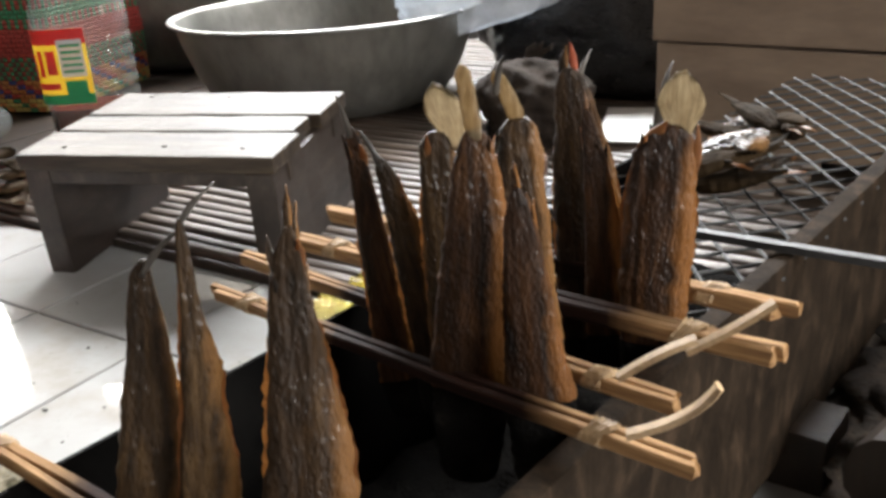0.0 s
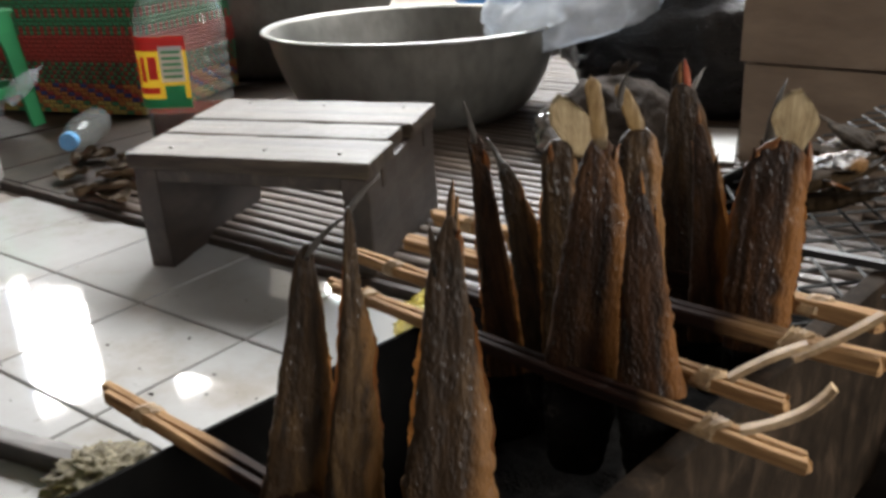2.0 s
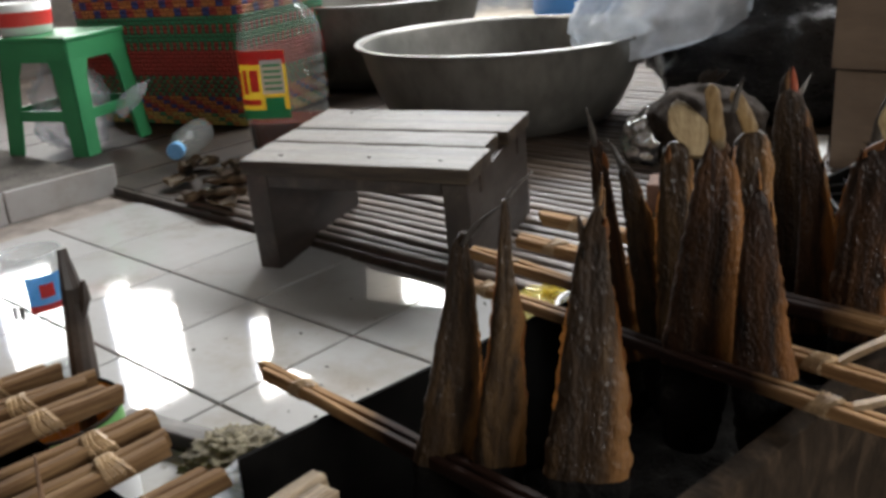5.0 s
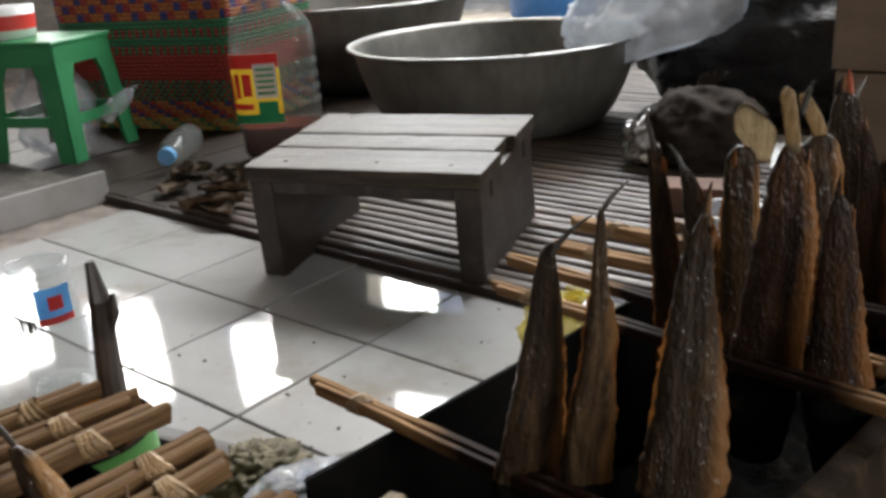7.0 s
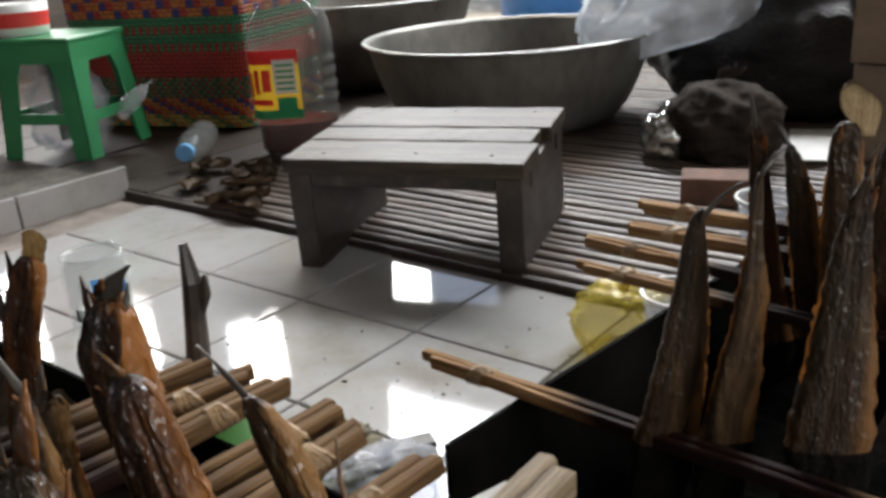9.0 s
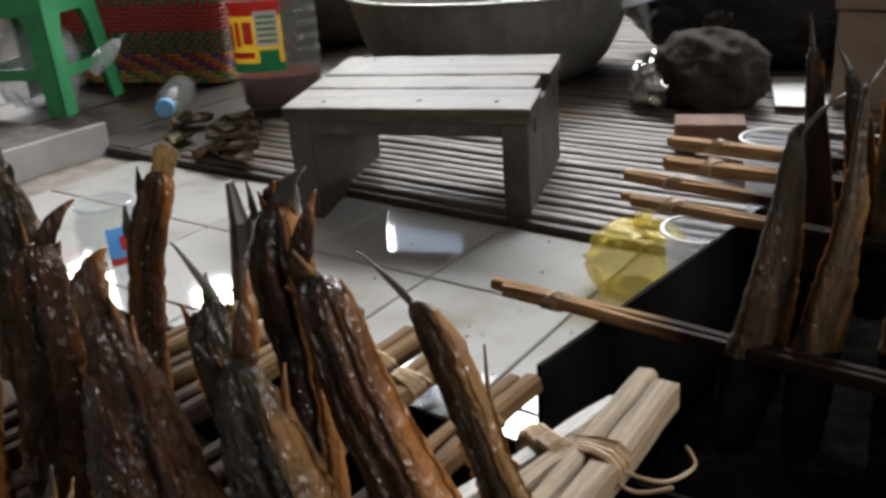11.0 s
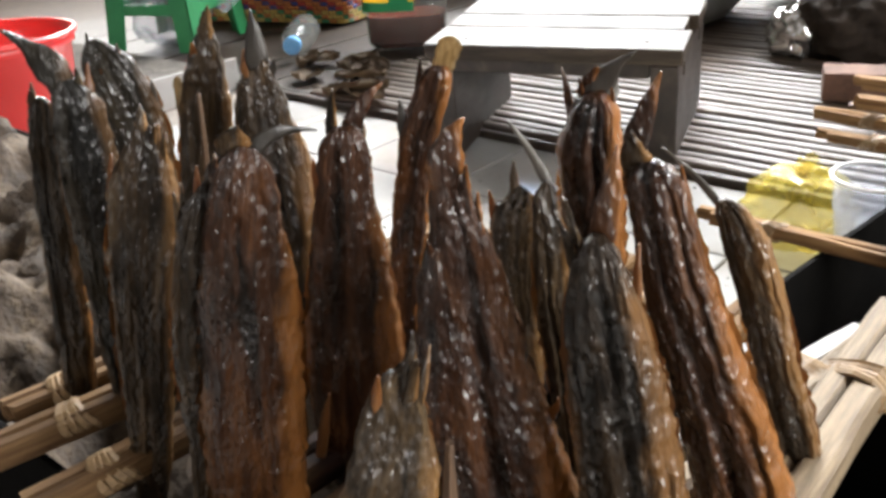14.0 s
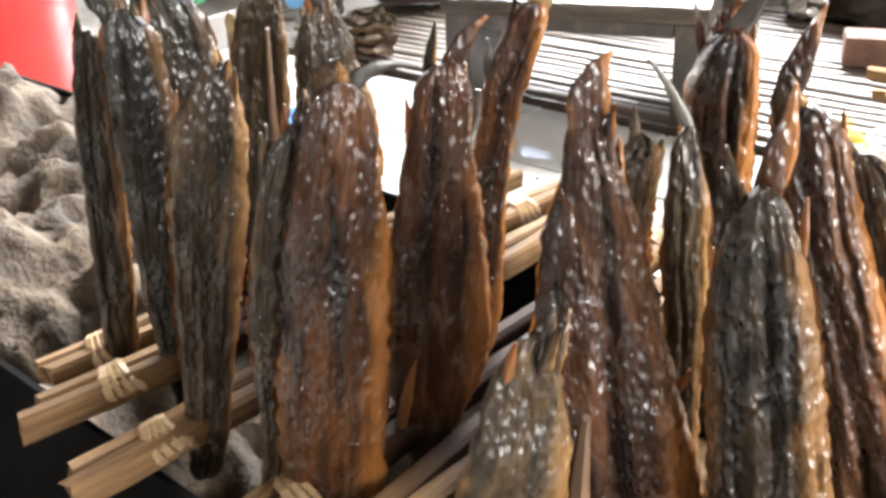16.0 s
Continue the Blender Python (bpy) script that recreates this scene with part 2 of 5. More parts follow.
M_STAINED = stained_bamboo("stained_bamboo", 1.0)
M_STAINEDOLD = stained_bamboo("smoked_old_bamboo", 0.5)
M_GREYSPLIT = simple("grey_bamboo", [(0.3, (0.12, 0.1, 0.085)), (0.7, (0.34, 0.31, 0.28))], 30, (4, 4, 0.6), 0.5, fine=0.5)
M_STRAW = simple("fibrous_bamboo", [(0.3, (0.13, 0.085, 0.045)), (0.7, (0.36, 0.27, 0.165))], 60, (6, 6, 0.25), 0.65, fine=0.5, bumps=(0.8, 0.003))
M_TIE = simple("bamboo_tie", [(0.3, (0.17, 0.1, 0.045)), (0.7, (0.4, 0.27, 0.14))], 60, (1, 1, 1), 0.6, fine=0.4)
M_WOODOLD = simple("weathered_wood", [(0.34, (0.014, 0.009, 0.006)), (0.5, (0.048, 0.034, 0.023)), (0.68, (0.11, 0.083, 0.059))], 11, (0.3, 6, 4), 0.46, spec=0.3, fine=0.7, bumps=(0.5, 0.003), warp=0.5, vary=0.15)
M_WOODDARK = simple("dark_wood", [(0.3, (0.013, 0.0085, 0.0055)), (0.7, (0.055, 0.036, 0.023))], 9, (3, 3, 0.5), 0.55, fine=0.5, warp=0.5, vary=0.2)
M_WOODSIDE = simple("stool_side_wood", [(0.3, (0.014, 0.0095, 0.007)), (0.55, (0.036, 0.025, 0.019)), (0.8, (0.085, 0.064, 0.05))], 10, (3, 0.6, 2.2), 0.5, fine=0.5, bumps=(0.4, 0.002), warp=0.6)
M_SLAT = simple("bamboo_slat", [(0.3, (0.036, 0.026, 0.019)), (0.55, (0.11, 0.08, 0.06)), (0.8, (0.24, 0.185, 0.14))], 12, (0.4, 3, 3), 0.47, fine=0.45, bumps=(0.4, 0.002), vary=0.35)
M_GROUT = simple("grout", [(0.3, (0.12, 0.1, 0.085)), (0.7, (0.24, 0.21, 0.18))], 25, rough=0.9)
M_SOOT = simple("sooty_steel", [(0.3, (0.002, 0.002, 0.002)), (0.7, (0.007, 0.0065, 0.006))], 20, rough=0.85, metal=0.0, fine=0.3, bumps=(0.3, 0.002), spec=0.03)
M_RUST = simple("rusty_plate", [(0.3, (0.012, 0.0085, 0.006)), (0.52, (0.026, 0.018, 0.012)), (0.8, (0.07, 0.046, 0.03))], 34, (1, 1.2, 0.6), 0.85, spec=0.06, fine=0.6, bumps=(0.6, 0.003), warp=0.8)
# charcoal bed; also paints the shade on fish ends inside the trough
M_COAL_SHADE = simple("charcoal", [(0.3, (0.004, 0.004, 0.004)), (0.6, (0.01, 0.009, 0.008)), (0.8, (0.045, 0.04, 0.036))], 45, rough=0.95, fine=0.5, bumps=(1.0, 0.006), spec=0.03)
M_ASH = simple("wood_ash", [(0.3, (0.022, 0.014, 0.008)), (0.5, (0.055, 0.036, 0.021)), (0.72, (0.12, 0.085, 0.05))], 24, rough=0.95, fine=0.7, bumps=(1.0, 0.009))
M_ALU = simple("dull_aluminium", [(0.3, (0.2, 0.2, 0.19)), (0.7, (0.36, 0.36, 0.34))], 8, (1, 1, 0.3), 0.38, 0.9, bumps=(0.15, 0.001))
M_DARKALU = simple("sooted_aluminium", [(0.3, (0.12, 0.115, 0.1)), (0.7, (0.25, 0.24, 0.215))], 7, (1, 1, 0.5), 0.5, 0.6, fine=0.3, bumps=(0.2, 0.001))
M_GREEN = simple("green_plastic", [(0.3, (0.02, 0.16, 0.06)), (0.7, (0.035, 0.24, 0.09))], 8, rough=0.4, bumps=(0.1, 0.001))
M_WALL = simple("dark_board", [(0.3, (0.05, 0.04, 0.032)), (0.7, (0.12, 0.1, 0.08))], 5, (1, 1, 4), 0.8, fine=0.4)
M_EARTH = simple("ashy_earth", [(0.3, (0.05, 0.045, 0.04)), (0.7, (0.17, 0.15, 0.13))], 14, rough=0.95, fine=0.6, bumps=(1.0, 0.01))


def tile_material():
    m, n, l, b = mat("glazed_tile", 0.1)
    st = grain(n, l, 5, (1, 1, 1), 8, 0.65)
    sp = grain(n, l, 60, (1, 1, 1), 3, 0.6)
    r = ramp(n, l, st.outputs["Fac"], [(0.3, (0.24, 0.215, 0.185)), (0.5, (0.34, 0.335, 0.325)), (0.75, (0.39, 0.39, 0.385))])
    s = ramp(n, l, sp.outputs["Fac"], [(0.22, (0.35, 0.3, 0.25)), (0.34, (1, 1, 1))])
    l.new(mixc(n, l, r.outputs["Color"], s.outputs["Color"], 0.55, "MULTIPLY"), b.inputs["Base Color"])
    rr = n.new("ShaderNodeMapRange")
    rr.inputs["To Min"].default_value, rr.inputs["To Max"].default_value = 0.08, 0.02
    l.new(st.outputs["Fac"], rr.inputs["Value"])
    l.new(rr.outputs[0], b.inputs["Roughness"])
    bump(n, l, b, st.outputs["Fac"], 0.025, 0.01)
    return m


M_TILE = tile_material()


# ---- mesh helpers ----
def part(name, bm, material, parent=None, label="", smooth=False):
    me = bpy.data.meshes.new(name)
    bmesh.ops.recalc_face_normals(bm, faces=bm.faces)
    bm.to_mesh(me)
    bm.free()
    me.materials.append(material)
    if smooth:
        me.polygons.foreach_set("use_smooth", [True] * len(me.polygons))
    ob = new(name, me)
    if parent:
        ob.parent = parent
    if label:
        ob["label"] = label
    return ob


def thing(name, m, label, category, group="", kind=""):
    ob = new(name)
    ob.empty_display_size = 0.02
    ob.matrix_world = m
    return tagged(ob, label, category, group, kind)


def box(bm, x0, y0, z0, x1, y1, z1, bevel=0.0, seg=2):
    r = bmesh.ops.create_cube(bm, size=1.0)
    for v in r["verts"]:
        v.co = Vector((x0 + (v.co.x + 0.5) * (x1 - x0), y0 + (v.co.y + 0.5) * (y1 - y0), z0 + (v.co.z + 0.5) * (z1 - z0)))
    if bevel:
        es = list({e for v in r["verts"] for e in v.link_edges})
        bmesh.ops.bevel(bm, geom=es, offset=bevel, segments=seg, affect="EDGES", profile=0.7)
    return bm


def boxbm(*a, **k):
    return box(bmesh.new(), *a, **k)


def lathe(bm, profile, n=48, cap0=True, cap1=True, squash=None):
    """Rings of (radius, z), joined. squash: a function of (angle, radius, z) that gives x, y, z."""
    rings = []
    for r, z in profile:
        ring = []
        for i in range(n):
            a = 2 * math.pi * i / n
            ring.append(bm.verts.new(squash(a, r, z) if squash else (r * math.cos(a), r * math.sin(a), z)))
        rings.append(ring)
    for p, q in zip(rings, rings[1:]):
        for i in range(n):
            bm.faces.new((p[i], p[(i + 1) % n], q[(i + 1) % n], q[i]))
    if cap0:
        bm.faces.new(rings[0][::-1])
    if cap1:
        bm.faces.new(rings[-1])
    return bm


def tube(bm, pts, radius, n=8, flat=1.0):
    """A tube along points; radius a number or one for each point; flat squeezes it across."""
    pts = [Vector(p) for p in pts]
    rad = radius if isinstance(radius, (list, tuple)) else [radius] * len(pts)
    rings, side = [], None
    for k, p in enumerate(pts):
        d = (pts[min(k + 1, len(pts) - 1)] - pts[max(k - 1, 0)]).normalized()
        if side is None:
            side = d.cross(Vector((0, 0, 1)) if abs(d.z) < 0.9 else Vector((1, 0, 0))).normalized()
        side = (side - d * side.dot(d)).normalized()
        up = side.cross(d)
        rings.append([bm.verts.new(p + side * (rad[k] * math.cos(2 * math.pi * i / n)) + up * (rad[k] * flat * math.sin(2 * math.pi * i / n))) for i in range(n)])
    for p, q in zip(rings, rings[1:]):
        for i in range(n):
            bm.faces.new((p[i], p[(i + 1) % n], q[(i + 1) % n], q[i]))
    bm.faces.new(rings[0][::-1])
    bm.faces.new(rings[-1])
    return bm


def rough_up(bm, amount, scale, seed=0, stretch=(1, 1, 1)):
    for v in bm.verts:
        q = Vector((v.co.x * stretch[0], v.co.y * stretch[1], v.co.z * stretch[2])) * scale + Vector((seed * 7.3, seed * 3.1, seed))
        v.co += Vector((noise.noise(q), noise.noise(q + Vector((31, 0, 0))), noise.noise(q + Vector((0, 57, 0))))) * amount
    return bm


def frame_of(base, tip, face):
    """A pose at base whose z points to tip and whose x lies near the compass angle face (degrees)."""
    z = (Vector(tip) - Vector(base)).normalized()
    x = Vector((math.cos(radians(face)), math.sin(radians(face)), 0))
    y = z.cross(x).normalized()
    x = y.cross(z)
    m = Matrix((x, y, z)).transposed().to_4x4()
    m.translation = Vector(base)
    return m


M_YARD = simple("sandy_yard", [(0.3, (0.28, 0.24, 0.19)), (0.7, (0.46, 0.41, 0.34))], 3, rough=0.9, fine=0.4)
M_PET = clear("clear_plastic", (0.9, 0.93, 0.9), 0.2, 0.1, 0.06, 0.3)
M_BAGCLEAR = clear("clear_bag", (0.86, 0.88, 0.93), 0.1, 0.24, 0.16)
M_BAGYELLOW = clear("yellow_oil_bag", (0.78, 0.66, 0.13), 0.2, 0.26, 0.08)
M_FILM = clear("milky_film", (0.8, 0.86, 0.93), 0.3, 0.5, 0.22)
M_RAG = simple("dark_rag", [(0.3, (0.012, 0.009, 0.007)), (0.7, (0.05, 0.038, 0.03))], 16, (1, 1, 1), 0.85, fine=0.3, bumps=(0.6, 0.008), spec=0.1)
M_GLASS = clear("clear_glass", (0.94, 0.96, 0.96), 0.12, 0.06, 0.03, 0.6)
M_BLACKBAG = simple("black_plastic", [(0.3, (0.008, 0.008, 0.009)), (0.7, (0.02, 0.02, 0.022))], 14, (0.6, 1.4, 3.2), rough=0.3, bumps=(0.8, 0.02), spec=0.7, warp=0.8)
M_LIQUID = simple("brown_liquid", [(0.3, (0.05, 0.008, 0.003)), (0.7, (0.09, 0.014, 0.005))], 5, rough=0.08, bumps=(0, 0))
M_RED = simple("red_plastic", [(0.3, (0.55, 0.02, 0.02)), (0.7, (0.66, 0.035, 0.03))], 6, rough=0.35, bumps=(0.1, 0.001))
M_BLUE = simple("blue_plastic", [(0.3, (0.03, 0.15, 0.42)), (0.7, (0.06, 0.24, 0.6))], 6, rough=0.35, bumps=(0.1, 0.001))
M_SKYBLUE = simple("light_blue_plastic", [(0.3, (0.1, 0.32, 0.6)), (0.7, (0.2, 0.46, 0.75))], 30, rough=0.3, bumps=(0.1, 0.001))
M_YELLOW = simple("yellow_print", [(0.3, (0.72, 0.52, 0.05)), (0.7, (0.8, 0.62, 0.1))], 20, rough=0.4, bumps=(0, 0))
M_WHITE = simple("white_plastic", [(0.3, (0.66, 0.66, 0.64)), (0.7, (0.8, 0.8, 0.78))], 10, rough=0.45, bumps=(0.1, 0.001))
M_REDP = simple("red_print", [(0.3, (0.6, 0.03, 0.03)), (0.7, (0.7, 0.06, 0.05))], 20, rough=0.4, bumps=(0, 0))
M_GREENP = simple("green_print", [(0.3, (0.02, 0.3, 0.12)), (0.7, (0.04, 0.38, 0.17))], 20, rough=0.4, bumps=(0, 0))
M_LIME = simple("lime_print", [(0.3, (0.07, 0.26, 0.05)), (0.7, (0.13, 0.38, 0.08))], 12, rough=0.35, bumps=(0, 0))
M_ORANGE = simple("orange_lacquer", [(0.3, (0.22, 0.085, 0.01)), (0.7, (0.42, 0.19, 0.03))], 18, rough=0.25, bumps=(0.2, 0.002))
M_CARD = simple("brown_cardboard", [(0.3, (0.11, 0.075, 0.05)), (0.7, (0.18, 0.128, 0.088))], 5, (1, 1, 3), 0.85, fine=0.2)
M_BRICK = simple("old_brick", [(0.3, (0.07, 0.035, 0.022)), (0.7, (0.17, 0.085, 0.055))], 30, rough=0.85, fine=0.4)
M_LEAF = simple("dry_leaf", [(0.3, (0.08, 0.055, 0.035)), (0.7, (0.24, 0.18, 0.12))], 30, rough=0.8, fine=0.4)
M_HUSK = simple("pale_husk", [(0.3, (0.04, 0.03, 0.016)), (0.7, (0.22, 0.185, 0.11))], 45, rough=0.85, fine=0.5, bumps=(0.8, 0.004))
M_WIRE = simple("grey_wire", [(0.3, (0.006, 0.006, 0.006)), (0.7, (0.03, 0.03, 0.03))], 30, rough=0.55, metal=0.2, bumps=(0.2, 0.001))
M_FOIL = simple("silver_film", [(0.3, (0.4, 0.4, 0.4)), (0.7, (0.7, 0.7, 0.7))], 20, rough=0.16, metal=0.95, bumps=(0.4, 0.005))
M_FOLIAGE = simple("garden_leaves", [(0.3, (0.035, 0.07, 0.02)), (0.7, (0.1, 0.17, 0.04))], 12, rough=0.6, fine=0.4)
WEAVE = [simple("weave_" + n, [(0.3, tuple(x * 0.75 for x in c)), (0.7, c)], 40, rough=0.5, fine=0.3, bumps=(0.2, 0.001)) for n, c in
         (("red", (0.38, 0.035, 0.025)), ("green", (0.03, 0.2, 0.09)), ("orange", (0.5, 0.17, 0.04)), ("blue", (0.03, 0.05, 0.22)), ("yellow", (0.5, 0.36, 0.1)), ("maroon", (0.14, 0.02, 0.02)))]

# ---- the house: floor, walls, roof ----
floor = part("floor", boxbm(-0.515, -1.9, -0.12, 1.9, 0.188, -0.004), M_GROUT)
tagged(floor, "white glazed tile floor with dirty grout", "floor", kind="structure")
ground = part("ground", boxbm(-40, -40, -0.4, 40, 60, -0.13), M_YARD)
tagged(ground, "pale trodden sand and earth", "ground", kind="structure")


def wall(name, x0, y0, z0, x1, y1, z1, label="dark unpainted board wall", material=None):
    return tagged(part(name, boxbm(x0, y0, z0, x1, y1, z1), material or M_WALL), label, "wall", kind="structure")


wall("ceiling", -2.6, -2.1, 3.4, 2.7, 3.6, 3.5, "dark underside of the roof")


def wall_with_holes(name, axis, at, thick, a0, a1, z1, holes):
    """A board wall along x or y with rectangular openings through it."""
    bm = bmesh.new()
    cuts = sorted({a0, a1, *[h[0] for h in holes], *[h[1] for h in holes]})
    for p, q in zip(cuts, cuts[1:]):
        spans, low = [], -0.13
        for h in sorted([h for h in holes if h[0] <= p and q <= h[1]], key=lambda h: h[2]):
            spans.append((low, h[2]))
            low = h[3]
        spans.append((low, z1))
        for z0, zz in spans:
            if zz - z0 > 0.001:
                if axis == "x":
                    box(bm, p, at, z0, q, at + thick, zz)
                else:
                    box(bm, at, p, z0, at + thick, q, zz)
    return tagged(part(name, bm, M_WALL), "dark unpainted board wall with openings", "wall", kind="structure")


wall_with_holes("wall_north", "x", 3.0, 0.08, -2.6, 2.6, 3.4,
                [(-2.55, -1.62, 1.42, 1.76), (-3.3, 1.4, 2.28, 3.38), (-2.3, 1.9, -0.129, 0.8)])
# unseen walls added to cut front light, pierced only for the fill lamps
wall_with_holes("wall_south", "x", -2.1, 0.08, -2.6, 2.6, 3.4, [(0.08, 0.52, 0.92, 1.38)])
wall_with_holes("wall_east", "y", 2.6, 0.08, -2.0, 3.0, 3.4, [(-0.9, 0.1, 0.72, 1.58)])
wall_with_holes("wall_west", "y", -2.6, 0.08, -2.0, 3.0, 3.4,
                [(1.79, 2.13, 1.42, 1.88), (1.06, 1.38, 0.98, 1.64), (0.6, 0.88, 0.78, 1.18)])

# raised floor of bamboo behind the tiles
beam = part("floor_beam", rough_up(boxbm(-0.5, 0.19, -0.12, 1.0, 0.215, 0.012, bevel=0.004), 0.003, 20), M_WOODDARK)
tagged(beam, "dark rough beam along the edge of the bamboo floor", "beam", kind="structure")
deck = part("bamboo_floor", boxbm(-0.3, 0.2, -0.12, 2.5, 2.3, -0.01), M_WOODDARK)
tagged(deck, "raised floor of dark worn bamboo slats", "floor", kind="structure")
boards = part("board_floor", boxbm(-2.5, 0.2, -0.12, -0.305, 2.3, -0.012), M_WOODDARK)
tagged(boards, "raised floor of dark grey planks", "floor", kind="structure")
kerb = part("low_wall", boxbm(-0.535, -2.0, -0.1, -0.513, 0.204, 0.045), M_GROUT)
tagged(kerb, "low step faced with white tiles", "step", kind="structure")
terrace = part("terrace", boxbm(-2.5, -2.0, -0.12, -0.54, 0.198, 0.03), M_EARTH)
tagged(terrace, "grey raised floor behind the low step", "floor", kind="structure")


# ---- stool ----
def low_stool():
    W, D, H = 0.347, 0.276, 0.169
    st = thing("low_stool", pose(0.105, 0.088, 0.0, 3.4, 0, 19.3), "low weathered wooden stool with three top boards and slab sides", "stool")
    for k, (y0, y1) in enumerate(((0.0, 0.092), (0.098, 0.162), (0.169, D))):
        bm = boxbm(-0.004, y0, H - 0.022, W + 0.004 - (0.012 if k == 1 else 0.0), y1, H, bevel=0.004)
        bmesh.ops.subdivide_edges(bm, edges=[e for e in bm.edges if abs((e.verts[0].co - e.verts[1].co).x) > 0.2], cuts=14, use_grid_fill=True)
        part("top_board", rough_up(bm, 0.0013, 24, k), M_WOODOLD, st, "worn pale grey board")
    for x, s in ((0.001, 1), (W - 0.037, -1)):
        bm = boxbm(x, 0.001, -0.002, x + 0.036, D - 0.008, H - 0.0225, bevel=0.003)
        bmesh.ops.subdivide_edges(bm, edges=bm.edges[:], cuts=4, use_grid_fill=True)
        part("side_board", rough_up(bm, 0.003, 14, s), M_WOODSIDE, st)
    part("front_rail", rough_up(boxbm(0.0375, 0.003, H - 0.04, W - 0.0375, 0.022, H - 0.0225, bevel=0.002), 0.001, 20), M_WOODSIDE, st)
    for y in (0.05, 0.22):
        part("tenon", boxbm(W - 0.006, y, H - 0.05, W + 0.001, y + 0.014, H - 0.0235, bevel=0.001), M_WOODDARK, st)
    for x, y in ((0.05, 0.03), (0.19, 0.035), (0.3, 0.03), (0.18, 0.25), (0.05, 0.255), (0.31, 0.25)):
        bm = bmesh.new()
        lathe(bm, [(0.0035, 0), (0.0035, 0.0012), (0.002, 0.002)], 10)
        n = part("nail_head", bm, M_CHAR, st)
        n.location = (x, y, H)
    return st


low_stool()


# ---- basin ----
def basin(name, m, R, rb, H, label):
    th = thing(name, m, label, "basin")
    prof = [(rb * 0.6, 0.0), (rb * 0.86, 0.003), (rb * 0.95, 0.012), (rb + (R - rb) * 0.15, 0.04), (rb + (R - rb) * 0.5, H * 0.45), (rb + (R - rb) * 0.8, H * 0.75), (R * 0.99, H * 0.96), (R * 1.0, H)]
    inner = [(r - 0.004, z + 0.004) for r, z in prof[::-1]]
    inner[0] = (R - 0.005, H)
    part("bowl", lathe(bmesh.new(), prof + inner, 72), M_DARKALU, th, smooth=True)
    bm = bmesh.new()
    pts = [((R + 0.006) * math.cos(a), (R + 0.006) * math.sin(a), H) for a in [2 * math.pi * k / 72 for k in range(73)]]
    tube(bm, pts, 0.0065, 8, 0.6)
    part("rim", bm, M_ALU, th, "bright rolled rim", smooth=True)
    return th


basin("aluminium_basin", pose(-0.11, 0.985, 0.024), 0.326, 0.258, 0.195, "large sooty aluminium basin with a bright rolled rim")

# ---- smoking troughs ----
TR = math.atan2(0.125, 1.0)


def steel_trough():
    tr = thing("smoking_trough", pose(0.8, -0.433, 0, 0, 0, -math.degrees(TR)), "long sooty steel trough for smoking fish over embers", "trough")
    part("side_plate", boxbm(-0.003, 0, 0.0, 0.0, 0.75, 0.21), M_SOOT, tr, "thin black sheet side")
    bm = boxbm(0.187, 0.03, 0.03, 0.202, 1.0, 0.21, bevel=0.004)
    bmesh.ops.subdivide_edges(bm, edges=bm.edges[:], cuts=6, use_grid_fill=True)
    part("outer_plate", rough_up(bm, 0.003, 15), M_RUST, tr, "thick rusty brown side plate")
    part("bed", boxbm(0.0, 0, 0.04, 0.187, 0.75, 0.05), M_SOOT, tr)
    return tr


steel_trough()
tr2 = thing("smoking_trough", pose(0, 0, 0), "second sooty steel trough filled with ash", "trough")
part("side_plate", boxbm(-0.4, -0.483, 0.0, 0.97, -0.48, 0.195), M_SOOT, tr2)
part("side_plate", boxbm(-0.4, -0.73, 0.0, 0.97, -0.727, 0.195), M_SOOT, tr2)
part("bed", boxbm(-0.4, -0.727, 0.02, 0.97, -0.483, 0.03), M_SOOT, tr2)
part("end_plate", boxbm(0.967, -0.727, 0.03, 0.97, -0.483, 0.19), M_SOOT, tr2)


